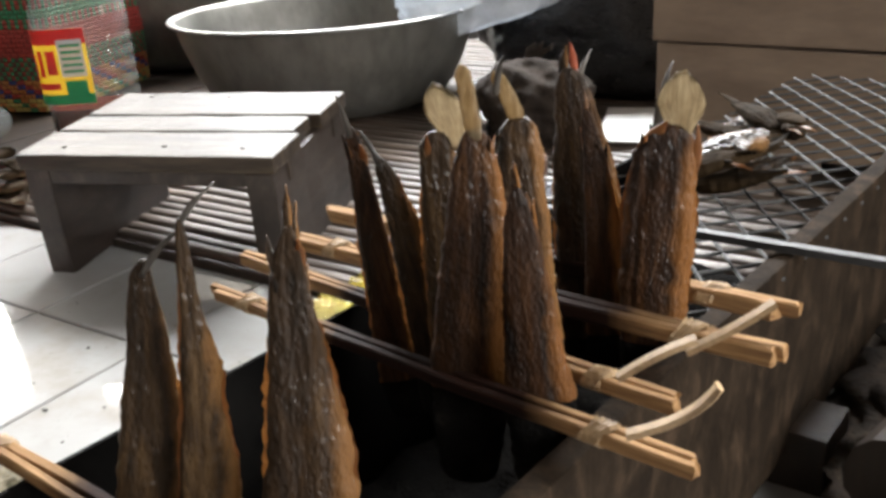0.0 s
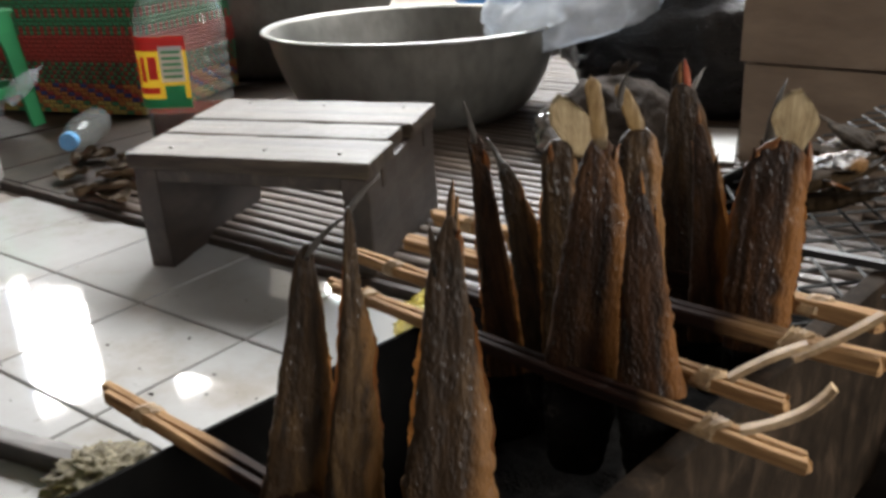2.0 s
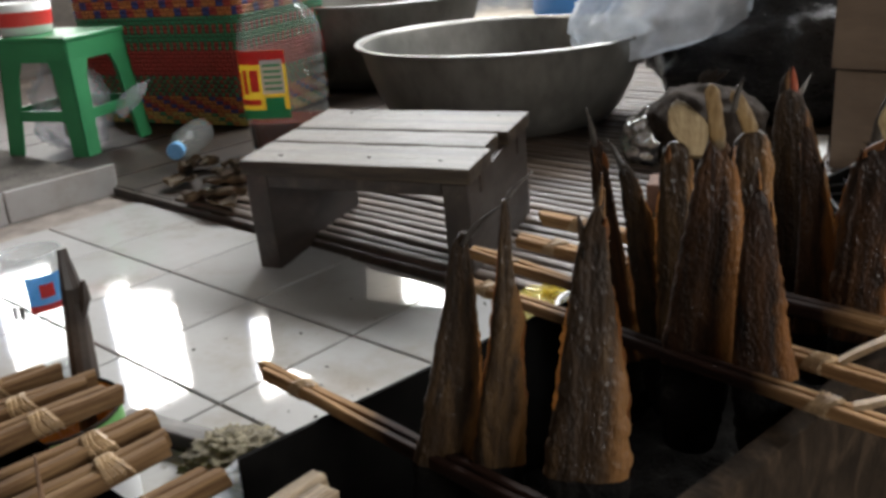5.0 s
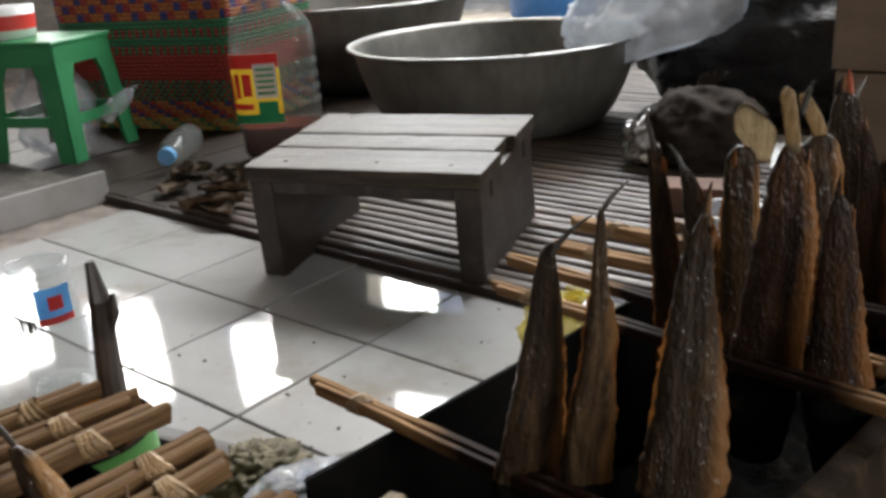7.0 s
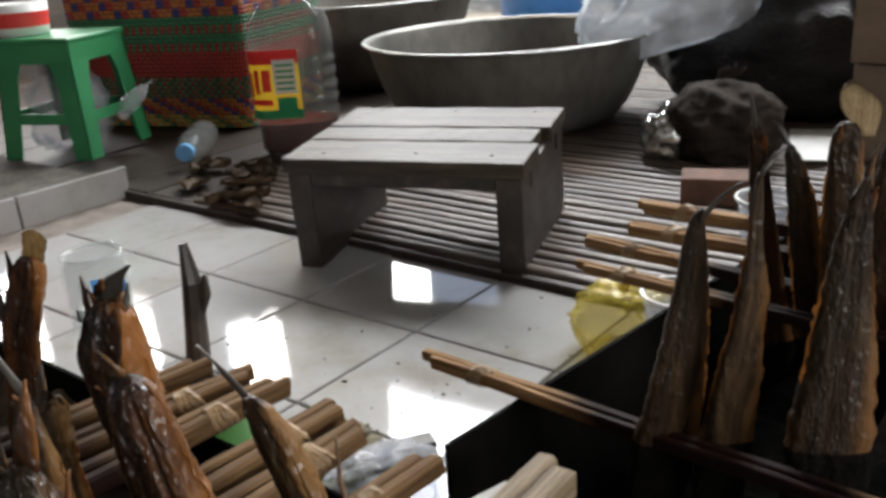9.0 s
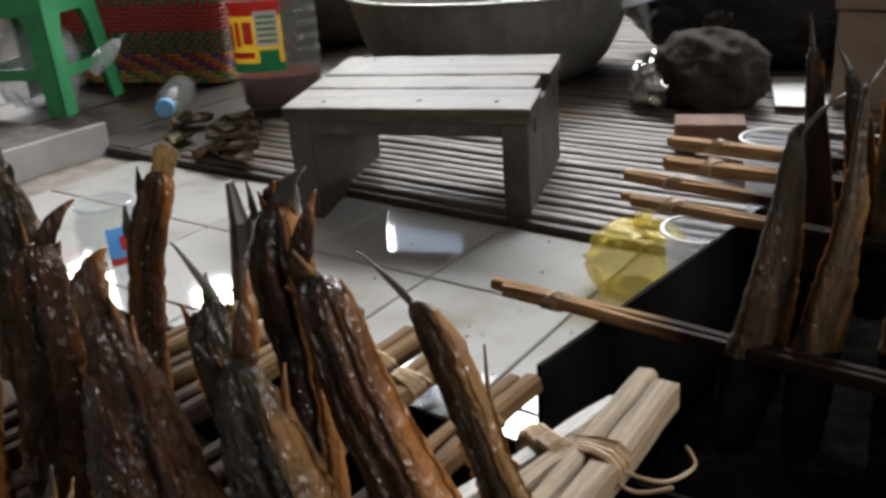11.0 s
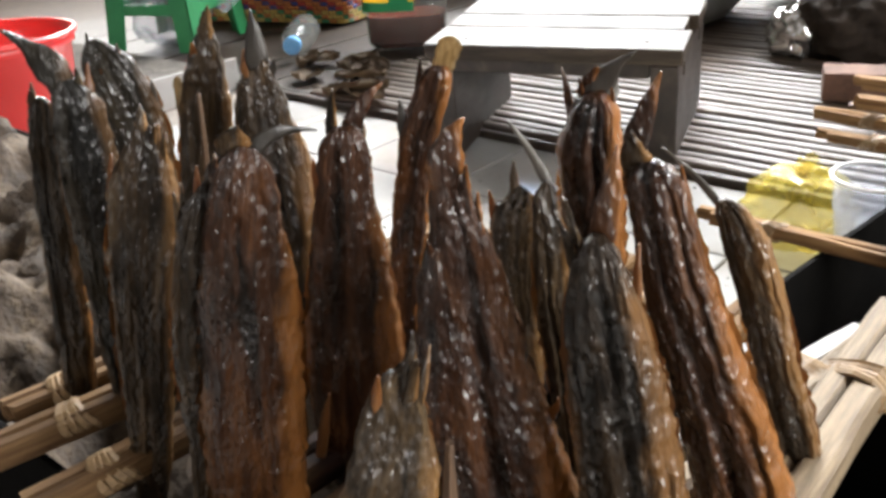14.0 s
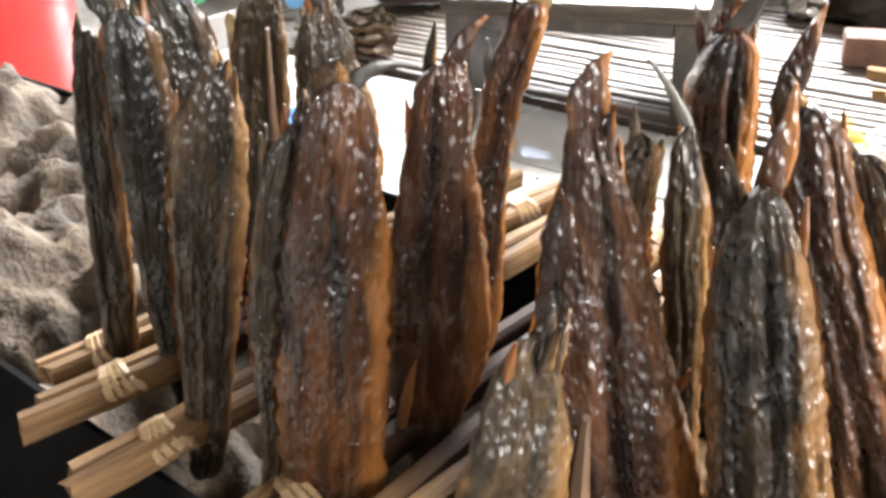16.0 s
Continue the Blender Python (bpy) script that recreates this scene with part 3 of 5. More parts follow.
# ---- skewers ----
def skewer(p, q, thick, seed, ties=(0.12, 0.88), gap=0.2, splits=(-1, 1), material=None):
    rnd = random.Random(seed)
    p, q = Vector(p), Vector(q)
    L = (q - p).length
    sk = thing("bamboo_skewer", frame_of(p, q, 90 if abs((q - p).x) > abs((q - p).y) else 0), "split bamboo skewer bound with bamboo strips", "skewer", "skewers across the troughs")
    for s in splits:
        w, h = thick * rnd.uniform(0.25, 0.31), thick * rnd.uniform(0.36, 0.46)
        n, z0, z1 = 16, rnd.uniform(-0.008, 0.008), L + rnd.uniform(-0.008, 0.008)
        twist, ph = rnd.uniform(-0.3, 0.3), rnd.uniform(0, 9)
        bm, rings = bmesh.new(), []
        for k in range(n + 1):
            t = k / n
            z = z0 + (z1 - z0) * t
            belly = math.sin(math.pi * min(1, max(0, (t - ties[0]) / (ties[1] - ties[0]))))
            cx = s * (thick * 0.29 + belly * thick * gap) + 0.001 * noise.noise(Vector((seed, s, t * 5)))
            cy = 0.0012 * noise.noise(Vector((seed + 5, s, t * 4)))
            ww, hh = w * (1 + 0.16 * noise.noise(Vector((t * 9, seed, s)))), h * (1 + 0.16 * noise.noise(Vector((t * 9, seed + 3, s))))
            c, q = math.cos(twist * (t - 0.5)), math.sin(twist * (t - 0.5))
            ring = []
            for x, y in ((-1, -0.7), (-0.7, -1), (0.75, -1), (1, -0.8), (1, 0.7), (0.6, 1), (-0.7, 1), (-1, 0.75)):
                x, y = x * ww, y * hh
                ring.append(bm.verts.new((cx + x * c - y * q, cy + x * q + y * c, z + (0.004 * noise.noise(Vector((x * 300 + ph, y * 300, k))) if k in (0, n) else 0))))
            rings.append(ring)
        for p0, p1 in zip(rings, rings[1:]):
            for i in range(8):
                bm.faces.new((p0[i], p0[(i + 1) % 8], p1[(i + 1) % 8], p1[i]))
        bm.faces.new(rings[0][::-1])
        bm.faces.new(rings[-1])
        part("split", bm, material or M_BAMBOO, sk)
    for t in ties:
        bm = bmesh.new()
        pts = []
        wob = rnd.uniform(0, 6)
        for k in range(44):
            a = k * 2 * math.pi / 11 + wob
            r = thick * (0.64 + 0.06 * math.sin(k * 1.7 + wob))
            pts.append((r * math.cos(a), r * 0.78 * math.sin(a), L * t + 0.014 * (k / 44 - 0.5) + 0.004 * math.sin(k * 0.6 + wob)))
        tube(bm, pts, [0.0017 + 0.0009 * abs(math.sin(k * 0.9 + wob)) for k in range(44)], 5, 0.55)
        part("tie", bm, M_TIE, sk)
    return sk


for k, (p, q, th) in enumerate((
    ((0.731, -0.361, 0.212), (1.08, -0.395, 0.222), 0.0095),
    ((0.737, -0.182, 0.214), (1.08, -0.243, 0.228), 0.0095),
    ((0.72, -0.13, 0.214), (1.06, -0.2, 0.228), 0.0095),
    ((0.733, -0.09, 0.216), (1.09, -0.14, 0.232), 0.012),
    ((0.718, -0.031, 0.216), (1.085, -0.085, 0.23), 0.012),
)):
    skewer(p, q, th, 100 + k, gap=0.08, material=M_STAINED)
for k, (p, q, th) in enumerate((
    ((0.595, -0.439, 0.205), (0.555, -0.735, 0.205), 0.0135),
    ((0.637, -0.437, 0.207), (0.585, -0.748, 0.208), 0.014),
    ((0.665, -0.436, 0.207), (0.635, -0.762, 0.208), 0.014),
    ((0.717, -0.432, 0.207), (0.70, -0.75, 0.208), 0.0145),
    ((0.744, -0.44, 0.206), (0.735, -0.75, 0.208), 0.0145),
    ((0.798, -0.452, 0.207), (0.785, -0.76, 0.208), 0.014),
)):
    skewer(p, q, th, 200 + k, gap=0.2, material=M_STAINEDOLD)
skewer((0.847, -0.438, 0.206), (0.80, -0.62, 0.206), 0.02, 230, (0.3, 0.95), 0.0, (1,), M_GREYSPLIT)
skewer((0.851, -0.458, 0.21), (0.825, -0.62, 0.208), 0.018, 231, (0.25, 0.95), 0.0, (1,), M_STRAW)
skewer((0.863, -0.43, 0.212), (0.866, -0.76, 0.208), 0.021, 232, (0.2, 0.9), 0.03, (-1, 1), M_STRAW)
for k, pts in enumerate((((0.868, -0.497, 0.212), (0.89, -0.49, 0.206), (0.9, -0.475, 0.208), (0.893, -0.468, 0.213)), ((0.868, -0.5, 0.21), (0.884, -0.503, 0.207), (0.9, -0.497, 0.212)))):
    fb = thing("loose_fibre", pose(0, 0, 0), "thin curled end of a bamboo tie", "fibre", "loose fibres")
    cv = [Vector(p) for p in pts]
    ends = [cv[0]] + cv + [cv[-1]]
    fine = []
    for a, b, c, d in zip(ends, ends[1:], ends[2:], ends[3:]):
        for i in range(8):
            t = i / 8
            fine.append(0.5 * ((2 * b) + (c - a) * t + (2 * a - 5 * b + 4 * c - d) * t * t + (3 * b - a - 3 * c + d) * t ** 3))
    part("strand", tube(bmesh.new(), fine, 0.0009, 5), M_TIE, fb)


# ---- fish ----
def ragged_sheet(bm, x0, z0, w0, w1, height, lean, curl, rnd, teeth=7, rows=8, jag=0.35, thick=0.0016, round_top=False):
    """A thin torn fan that grows from width w0 to w1, leaning sideways and curling back."""
    grid = []
    tops = [1 - jag * rnd.random() for _ in range(teeth * 2 + 1)]
    for j in range(rows + 1):
        r = j / rows
        row = []
        for i in range(teeth * 2 + 1):
            u = -1 + i / teeth
            rr = r * tops[i]
            w = w0 + (w1 - w0) * min(1, rr * 1.4) ** 0.9
            if round_top:
                w = w0 * (1 - rr) + w1 * math.sqrt(max(0.0, 1 - ((rr - 0.56) / 0.47) ** 2)) * min(1, rr * 1.7)
            fold = 0.0016 * (1 if i % 2 else -1) * (0.3 + rr)
            row.append(bm.verts.new((x0 + u * w + lean * rr * rr, fold + curl * rr * rr + 0.003 * u * u * rr, z0 + height * rr * (1 - 0.12 * u * u))))
        grid.append(row)
    fs = []
    for p, q in zip(grid, grid[1:]):
        for i in range(teeth * 2):
            fs.append(bm.faces.new((p[i], p[i + 1], q[i + 1], q[i])))
    bmesh.ops.solidify(bm, geom=fs, thickness=thick)


def blade(bm, pts, width, seed, wide=False):
    """A flat dried strip along a curve through three points (x, z), pointed or rounded at its end."""
    p0, p1, p2 = [Vector((x / 1000, 0, z / 1000)) for x, z in pts]
    p0 = p0 - (p1 - p0) * 0.35
    rings, n = [], 14
    for k in range(n + 1):
        t = k / n
        c = p0 * (1 - t) ** 2 + p1 * 2 * t * (1 - t) + p2 * t * t
        d = ((p1 - p0) * (1 - t) + (p2 - p1) * t).normalized()
        side = Vector((d.z, 0, -d.x))
        if wide:
            w = width * (0.8 + 0.25 * t) * math.sqrt(max(0.02, 1 - max(0.0, (t - 0.72) / 0.28) ** 2))
        else:
            w = width * (0.75 + 0.35 * math.sin(math.pi * min(1, t * 1.25))) * (1 - t ** 2.2) + 0.00035
        w *= 1 + 0.3 * noise.noise(Vector((t * 6, seed * 1.7, 0)))
        th = max(0.0007, w * 0.24 * (1 - t))
        y = 0.004 * t * t * (1 if seed % 2 else -1)
        ring = []
        for i in range(8):
            a = 2 * math.pi * i / 8
            crease = 0.0008 * noise.noise(Vector((i * 1.3, t * 3, seed)))
            ring.append(bm.verts.new(c + side * (w * math.cos(a)) + Vector((0, y + th * math.sin(a) + crease, 0))))
        rings.append(ring)
    for p, q in zip(rings, rings[1:]):
        for i in range(8):
            bm.faces.new((p[i], p[(i + 1) % 8], q[(i + 1) % 8], q[i]))
    bm.faces.new(rings[0][::-1])
    bm.faces.new(rings[-1])
    return bm


def smoked_fish(base, tip, face, seed, sides, skin, style="torn", fan=None, blades=(), foot=0.182, fat=0.6, on="held in skewer", relief=0.8, darkened=False):
    """A dried fish standing tail up. sides: (height share, left edge, right edge) in millimetres off the axis;
    fan: foot x, z, top x, z and width of a spread tail; blades: strips of tail or skin."""
    rnd = random.Random(seed)
    base, tip = Vector(base), Vector(tip)
    L = (tip - base).length
    tone = "dull grey-brown" if skin in (M_FISHG, M_DRYG) else ("blackened" if skin in (M_FISHD, M_FISHD2) else "oily brown")
    ends = {"fan": "pale spread tail fin", "char": "blackened tail tip", "wisp": "thin drawn-out tail", "none": "blunt torn end", "torn": "torn tail"}[style]
    fi = thing("smoked_fish", frame_of(base, tip, face), "%s smoked fish with %s, %s" % (tone, ends, on), "fish", "smoked fish on skewers")
    low = -max(0.0, (base.z - foot) / max(0.3, (tip - base).normalized().z)) if foot else 0.0
    rows, n = 104, 60
    ts, ls, rs = [q[0] for q in sides], [q[1] / 1000 for q in sides], [q[2] / 1000 for q in sides]
    ph = rnd.uniform(0, 6)
    grooves = [(rnd.uniform(-0.5, 0.1), rnd.uniform(0.2, 0.5), rnd.uniform(0.05, 0.1)), (rnd.uniform(0.2, 0.6), rnd.uniform(0.1, 0.3), rnd.uniform(0.04, 0.08))]
    bm, rings = bmesh.new(), []
    for k in range(rows + 1):
        z = low + (L - low) * k / rows
        t = z / L
        l, r = np.interp(t, ts, ls), np.interp(t, ts, rs)
        if t < 0:
            f = 1 - 0.3 * (t * L / min(-0.001, low)) ** 2
            l, r = l * f, r * f
        if k > rows - 4:
            f = ((0.55, 0.76, 0.9, 0.97) if fan or (blades and blades[0][4] is M_FIN) else (0.45, 0.68, 0.85, 0.95))[rows - k]
            l, r = (l + r) / 2 - (r - l) / 2 * f, (l + r) / 2 + (r - l) / 2 * f
        if k < 3:
            l, r = l * (0.55, 0.8, 0.93)[k], r * (0.55, 0.8, 0.93)[k]
        xm, hw = (l + r) / 2, (r - l) / 2
        hl = hw * (1 + 0.07 * noise.noise(Vector((seed * 2.7, z * 40, 0))) + 0.09 * noise.noise(Vector((seed * 2.7, z * 190, 4))))
        hr = hw * (1 + 0.07 * noise.noise(Vector((seed * 2.7 + 9, z * 40, 0))) + 0.09 * noise.noise(Vector((seed * 2.7 + 9, z * 190, 4))))
        th = max(hw * fat, 0.0016)
        ring = []
        for i in range(n):
            a = 2 * math.pi * i / n
            c, q = math.cos(a), math.sin(a)
            side = 1 if q > 0 else -1
            crease = 1 - abs(noise.noise(Vector((c * 4.2 + seed * 3.1, side * 3.0, z * 14)))) * 2
            folds = 0.2 * noise.noise(Vector((c * 2.4 + seed * 1.9, side * 5.0, z * 12))) + 0.2 * noise.noise(Vector((c * 7.5 + seed * 0.7, side * 9.0, z * 22))) - 0.2 * max(0.0, crease) ** 6
            folds *= relief
            dent = sum(g * math.exp(-((c - m0 - 0.1 * math.sin(z * 30 + ph + m0)) / gw) ** 2) for m0, g, gw in grooves)
            x = xm + (hr if c > 0 else hl) * math.copysign(abs(c) ** 0.88, c)
            y = th * side * abs(q) ** 0.66 * (1 + folds - dent * relief)
            jag = 0.01 * max(0.0, t - 0.9) * 10 * (0.5 + noise.noise(Vector((c * 4 + seed, 0, 0)))) if style == "none" else 0.0
            ring.append(bm.verts.new((x, y + 0.0025 * math.sin(t * 4 + ph), z - jag)))
        rings.append(ring)
    # body below the skewer coloured near-black in place of the trough's shade
    cut = int(-low / (L - low) * rows) if darkened else 0
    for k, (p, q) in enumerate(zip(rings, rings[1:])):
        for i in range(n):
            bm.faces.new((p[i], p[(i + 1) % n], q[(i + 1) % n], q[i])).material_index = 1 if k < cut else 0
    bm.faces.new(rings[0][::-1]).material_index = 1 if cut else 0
    bm.faces.new(rings[-1])
    rough_up(bm, 0.0011 * relief, 140, seed, (1, 1, 0.5))
    rough_up(bm, 0.0007 * relief, 420, seed + 1, (1, 1, 0.55))
    part("body", bm, skin, fi, smooth=True).data.materials.append(M_COAL_SHADE)
    # thin torn belly edges
    for s in (-1, 1):
        if rnd.random() < 0.3 or not foot:
            continue
        t0, t1 = rnd.uniform(0.05, 0.25), rnd.uniform(0.6, 0.85)
        bm, grid = bmesh.new(), []
        for k in range(31):
            t = t0 + (t1 - t0) * k / 30
            l, r = np.interp(t, ts, ls), np.interp(t, ts, rs)
            w, xm = (r - l) / 2, (l + r) / 2
            o = (0.0006 + 0.0012 * rnd.random() + 0.0014 * noise.noise(Vector((seed, s, k * 0.5)))) * max(0.0, math.sin(math.pi * k / 30)) ** 0.5
            y0 = 0.0025 * math.sin(t * 4 + ph)
            grid.append([bm.verts.new((xm + s * w * 0.88, y0, L * t)), bm.verts.new((xm + s * (w + o), y0 + 0.0012 * rnd.uniform(-1, 1), L * t))])
        fs = [bm.faces.new((p[0], p[1], q[1], q[0])) for p, q in zip(grid, grid[1:])]
        bmesh.ops.solidify(bm, geom=fs, thickness=0.0008)
        part("belly_flap", bm, M_FLAP, fi, "thin amber edge", smooth=True)
    if fan:
        x0, z0, x1, z1, w = [v / 1000 for v in fan]
        bm = bmesh.new()
        ragged_sheet(bm, x0, z0 - 0.008, 0.006, w / 2, z1 - z0 + 0.006, x1 - x0, 0.003, rnd, 10, 10, 0.06, 0.0012, True)
        part("tail_fin", bm, M_FIN, fi, "pale ribbed tail fin", smooth=True)
    shreds = [] if style == "wisp" or not foot else [(rnd.uniform(0.72, 0.97), rnd.choice((-1, 1)) * rnd.uniform(0.35, 0.95)) for _ in range(4)]
    for k, (t, u) in enumerate(shreds):
        l, r = np.interp(t, ts, ls) * 1000, np.interp(t, ts, rs) * 1000
        x, z, h = (l + r) / 2 + u * (r - l) / 2, L * t * 1000, rnd.uniform(6, 15)
        bm = blade(bmesh.new(), ((x, z - 5), (x + u * 1.0, z + h * 0.5), (x + u * rnd.uniform(-1, 3.5), z + h)), rnd.uniform(0.0009, 0.0019), seed + 20 + k)
        part("skin_shred", bm, M_FLAP if k == 0 else skin, fi, smooth=True)
    for k, (p0, p1, p2, w, m) in enumerate(blades):
        part("tail_lobe" if k == 0 else "fin", blade(bmesh.new(), (p0, p1, p2), w * 0.0002, seed + k, m is M_FIN), m, fi, smooth=True)
    return fi


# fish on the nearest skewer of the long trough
smoked_fish((0.8946, -0.3706, 0.2131), (0.9064, -0.3586, 0.3351), 46, 300, ((0.0, -17.2, 17.2), (0.28, -13.1, 14.1), (0.52, -10.6, 11.6), (0.74, -7.8, 8.3), (0.85, -7.1, 5.1), (0.95, -5.5, 2.5), (1.0, -3.1, 3.1)), M_DRYG, "wisp", blades=(((0.4, 120.6), (4.2, 129.7), (15.6, 139.5), 6, M_CHAR),), foot=0.15, fat=0.42, relief=0.4, darkened=True)
smoked_fish((0.9255, -0.3662, 0.2199), (0.9322, -0.36, 0.3569), 43, 301, ((0.0, -13.7, 13.7), (0.26, -9.4, 12.2), (0.47, -5.9, 9.1), (0.58, -4.6, 10.2), (0.75, -2.7, 4.7), (0.93, -2.1, 2.5), (1.0, -1.6, 1.6)), M_DRYG, "wisp", blades=(((-0.2, 134.9), (2.0, 141.3), (12.8, 148.9), 5, M_CHAR),), foot=0.15, fat=0.42, relief=0.4, darkened=True)
smoked_fish((0.9696, -0.3548, 0.2276), (0.9749, -0.3508, 0.3583), 36, 302, ((0.0, -20.3, 20.3), (0.29, -14.9, 18.0), (0.49, -12.7, 13.0), (0.68, -10.1, 8.8), (0.81, -8.1, 5.7), (0.92, -5.4, 3.9), (1.0, -2.4, 2.4)), M_DRYG, "torn", blades=(((-0.2, 129.7), (0.1, 136.5), (0.8, 145.7), 7, M_DRYG), ((-6.0, 115.9), (-6.9, 120.5), (-7.9, 125.5), 7, M_DRYG)), foot=0.15, fat=0.42, relief=0.4, darkened=True)
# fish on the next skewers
smoked_fish((0.8825, -0.1706, 0.1818), (0.8674, -0.1812, 0.338), 35, 310, ((0.0, -15.4, 15.4), (0.13, -13.6, 12.8), (0.39, -10.6, 9.9), (0.63, -8.4, 7.8), (0.87, -5.3, 5.5), (1.0, -3.3, 3.3)), M_DRY, "char", blades=(((-0.9, 155.7), (-1.1, 166.1), (-3.3, 178.4), 7, M_CHAR), ((-1.3, 136.3), (2.5, 146.3), (3.5, 153.2), 7, M_DRY)), foot=0.15, fat=0.42, relief=0.4, darkened=True)
smoked_fish((0.9125, -0.1779, 0.198), (0.8932, -0.1908, 0.3264), 34, 311, ((0.0, -13.4, 13.4), (0.12, -10.5, 10.9), (0.42, -8.2, 12.4), (0.7, -5.6, 11.6), (0.89, -4.2, 7.0), (1.0, -3.8, 3.8)), M_DRYG, "char", blades=(((-0.6, 127.2), (-1.9, 137.7), (-6.6, 146.9), 8, M_CHAR),), foot=0.15, fat=0.42, relief=0.4, darkened=True)
smoked_fish((0.9239, -0.1813, 0.2106), (0.9244, -0.181, 0.3411), 28, 312, ((0.0, -10.2, 10.2), (0.34, -10.5, 12.6), (0.62, -11.0, 10.8), (0.87, -10.0, 9.5), (1.0, -7.6, 7.6)), M_DRYG, "fan", fan=(9.8, 128.8, -0.5, 158.9, 19.0), foot=0.15, fat=0.42, relief=0.4, darkened=True)
smoked_fish((0.9532, -0.2069, 0.2157), (0.9603, -0.2033, 0.3517), 27, 313, ((0.0, -20.3, 20.3), (0.16, -19.8, 19.3), (0.41, -17.1, 19.2), (0.65, -13.9, 18.2), (0.88, -9.5, 11.9), (1.0, -5.4, 5.4)), M_DRY, "fan", blades=(((-0.1, 134.8), (-2.6, 150.7), (-7.2, 166.2), 22, M_FIN),), foot=0.15, fat=0.42, relief=0.4, darkened=True)
smoked_fish((0.9972, -0.2134, 0.22), (0.989, -0.217, 0.3312), 24, 314, ((0.0, -17.7, 17.7), (0.28, -13.8, 14.3), (0.57, -11.1, 11.0), (0.84, -7.5, 7.1), (1.0, -3.5, 3.5)), M_DRY, "torn", blades=(((-0.4, 108.7), (0.4, 115.8), (0.8, 124.1), 9, M_DRY),), foot=0.15, fat=0.42, relief=0.4, darkened=True)
smoked_fish((0.9699, -0.159, 0.2212), (0.9619, -0.1627, 0.3475), 25, 315, ((0.0, -13.0, 13.0), (0.29, -13.2, 12.1), (0.56, -13.5, 11.3), (0.82, -12.8, 11.4), (1.0, -8.9, 8.9)), M_DRYG, "torn", blades=(((0.5, 123.4), (-2.0, 137.6), (-10.4, 150.6), 24, M_FIN), ((-9.2, 142.8), (-7.4, 153.4), (-3.6, 159.1), 8, M_CHAR)), foot=0.15, fat=0.42, relief=0.4, darkened=True)
smoked_fish((0.9604, -0.0607, 0.1766), (0.9453, -0.0667, 0.3538), 22, 316, ((0.0, -21.4, 21.4), (0.24, -19.5, 24.5), (0.47, -17.6, 24.6), (0.69, -14.4, 21.3), (0.9, -9.3, 12.7), (1.0, -6.5, 6.5)), M_DRYG, "torn", blades=(((-3.2, 174.6), (-2.8, 183.6), (0.9, 191.4), 14, M_DRYG), ((5.5, 170.3), (8.2, 177.2), (14.5, 185.9), 7, M_TIPGREY), ((3.8, 177.6), (3.4, 186.6), (3.0, 193.3), 9, M_RUSTRED)), foot=0.15, fat=0.42, relief=0.4, darkened=True)
smoked_fish((0.9795, -0.0829, 0.1912), (0.9662, -0.0879, 0.3351), 21, 317, ((0.0, -13.3, 13.3), (0.28, -9.8, 16.1), (0.55, -6.5, 14.4), (0.8, -4.4, 8.8), (1.0, -2.6, 2.6)), M_DRY, "torn", blades=(((-0.5, 141.1), (0.2, 149.8), (-0.2, 156.7), 7, M_DRY),), foot=0.15, fat=0.42, relief=0.4, darkened=True)
smoked_fish((1.0126, -0.0918, 0.1992), (1.018, -0.0903, 0.331), 15, 318, ((0.0, -19.6, 19.6), (0.33, -21.8, 17.0), (0.6, -24.1, 17.5), (0.87, -20.0, 15.1), (1.0, -9.8, 9.8)), M_DRY, "fan", fan=(4.7, 130.7, 3.0, 164.6, 21.1), blades=(((-13.3, 117.1), (-7.0, 127.9), (-1.9, 135.1), 22, M_FLAP), ((14.3, 109.8), (15.6, 121.8), (13.6, 131.5), 12, M_FLAP)), foot=0.15, fat=0.42, relief=0.4, darkened=True)
smoked_fish((1.0152, -0.0735, 0.1969), (1.0049, -0.0765, 0.3229), 16, 319, ((0.0, -11.8, 11.8), (0.61, -11.3, 11.3), (1.0, -7.8, 7.8)), M_DRYG, "char", blades=(((0.0, 124.8), (1.6, 146.9), (10.6, 164.6), 14, M_CHAR),), foot=0.15, fat=0.42, relief=0.4, darkened=True)
# fish crowded over the ash trough, far end first
smoked_fish((0.5672, -0.6944, 0.2188), (0.5728, -0.6823, 0.3478), 65, 360, ((0.0, -7.7, 7.7), (0.36, -7.8, 7.4), (0.67, -8.3, 7.4), (0.96, -5.4, 5.8), (1.0, -4.3, 4.3)), M_FISHG, "torn", blades=(((-3.0, 127.1), (-2.8, 131.8), (-3.4, 133.7), 9, M_FISHG),), fat=0.5)
smoked_fish((0.5987, -0.6846, 0.188), (0.5998, -0.6823, 0.3587), 64, 361, ((0.0, -7.4, 7.4), (0.33, -12.2, 5.1), (0.57, -10.9, 10.6), (0.79, -10.3, 13.8), (0.93, -7.6, 12.8), (1.0, -5.8, 5.8)), M_FISHD2, "char", blades=(((-1.0, 167.4), (-3.3, 180.9), (-19.7, 192.4), 30, M_FISHD2),))
smoked_fish((0.5819, -0.6503, 0.2374), (0.5784, -0.6562, 0.3671), 60, 362, ((0.0, -8.9, 8.9), (0.44, -4.6, 20.0), (0.65, -6.1, 22.0), (0.81, -6.5, 20.4), (0.93, -6.7, 13.4), (1.0, -4.9, 4.9)), M_FISHD2, "char", blades=(((16.7, 85.4), (19.2, 97.9), (19.6, 109.2), 8, M_CHAR),))
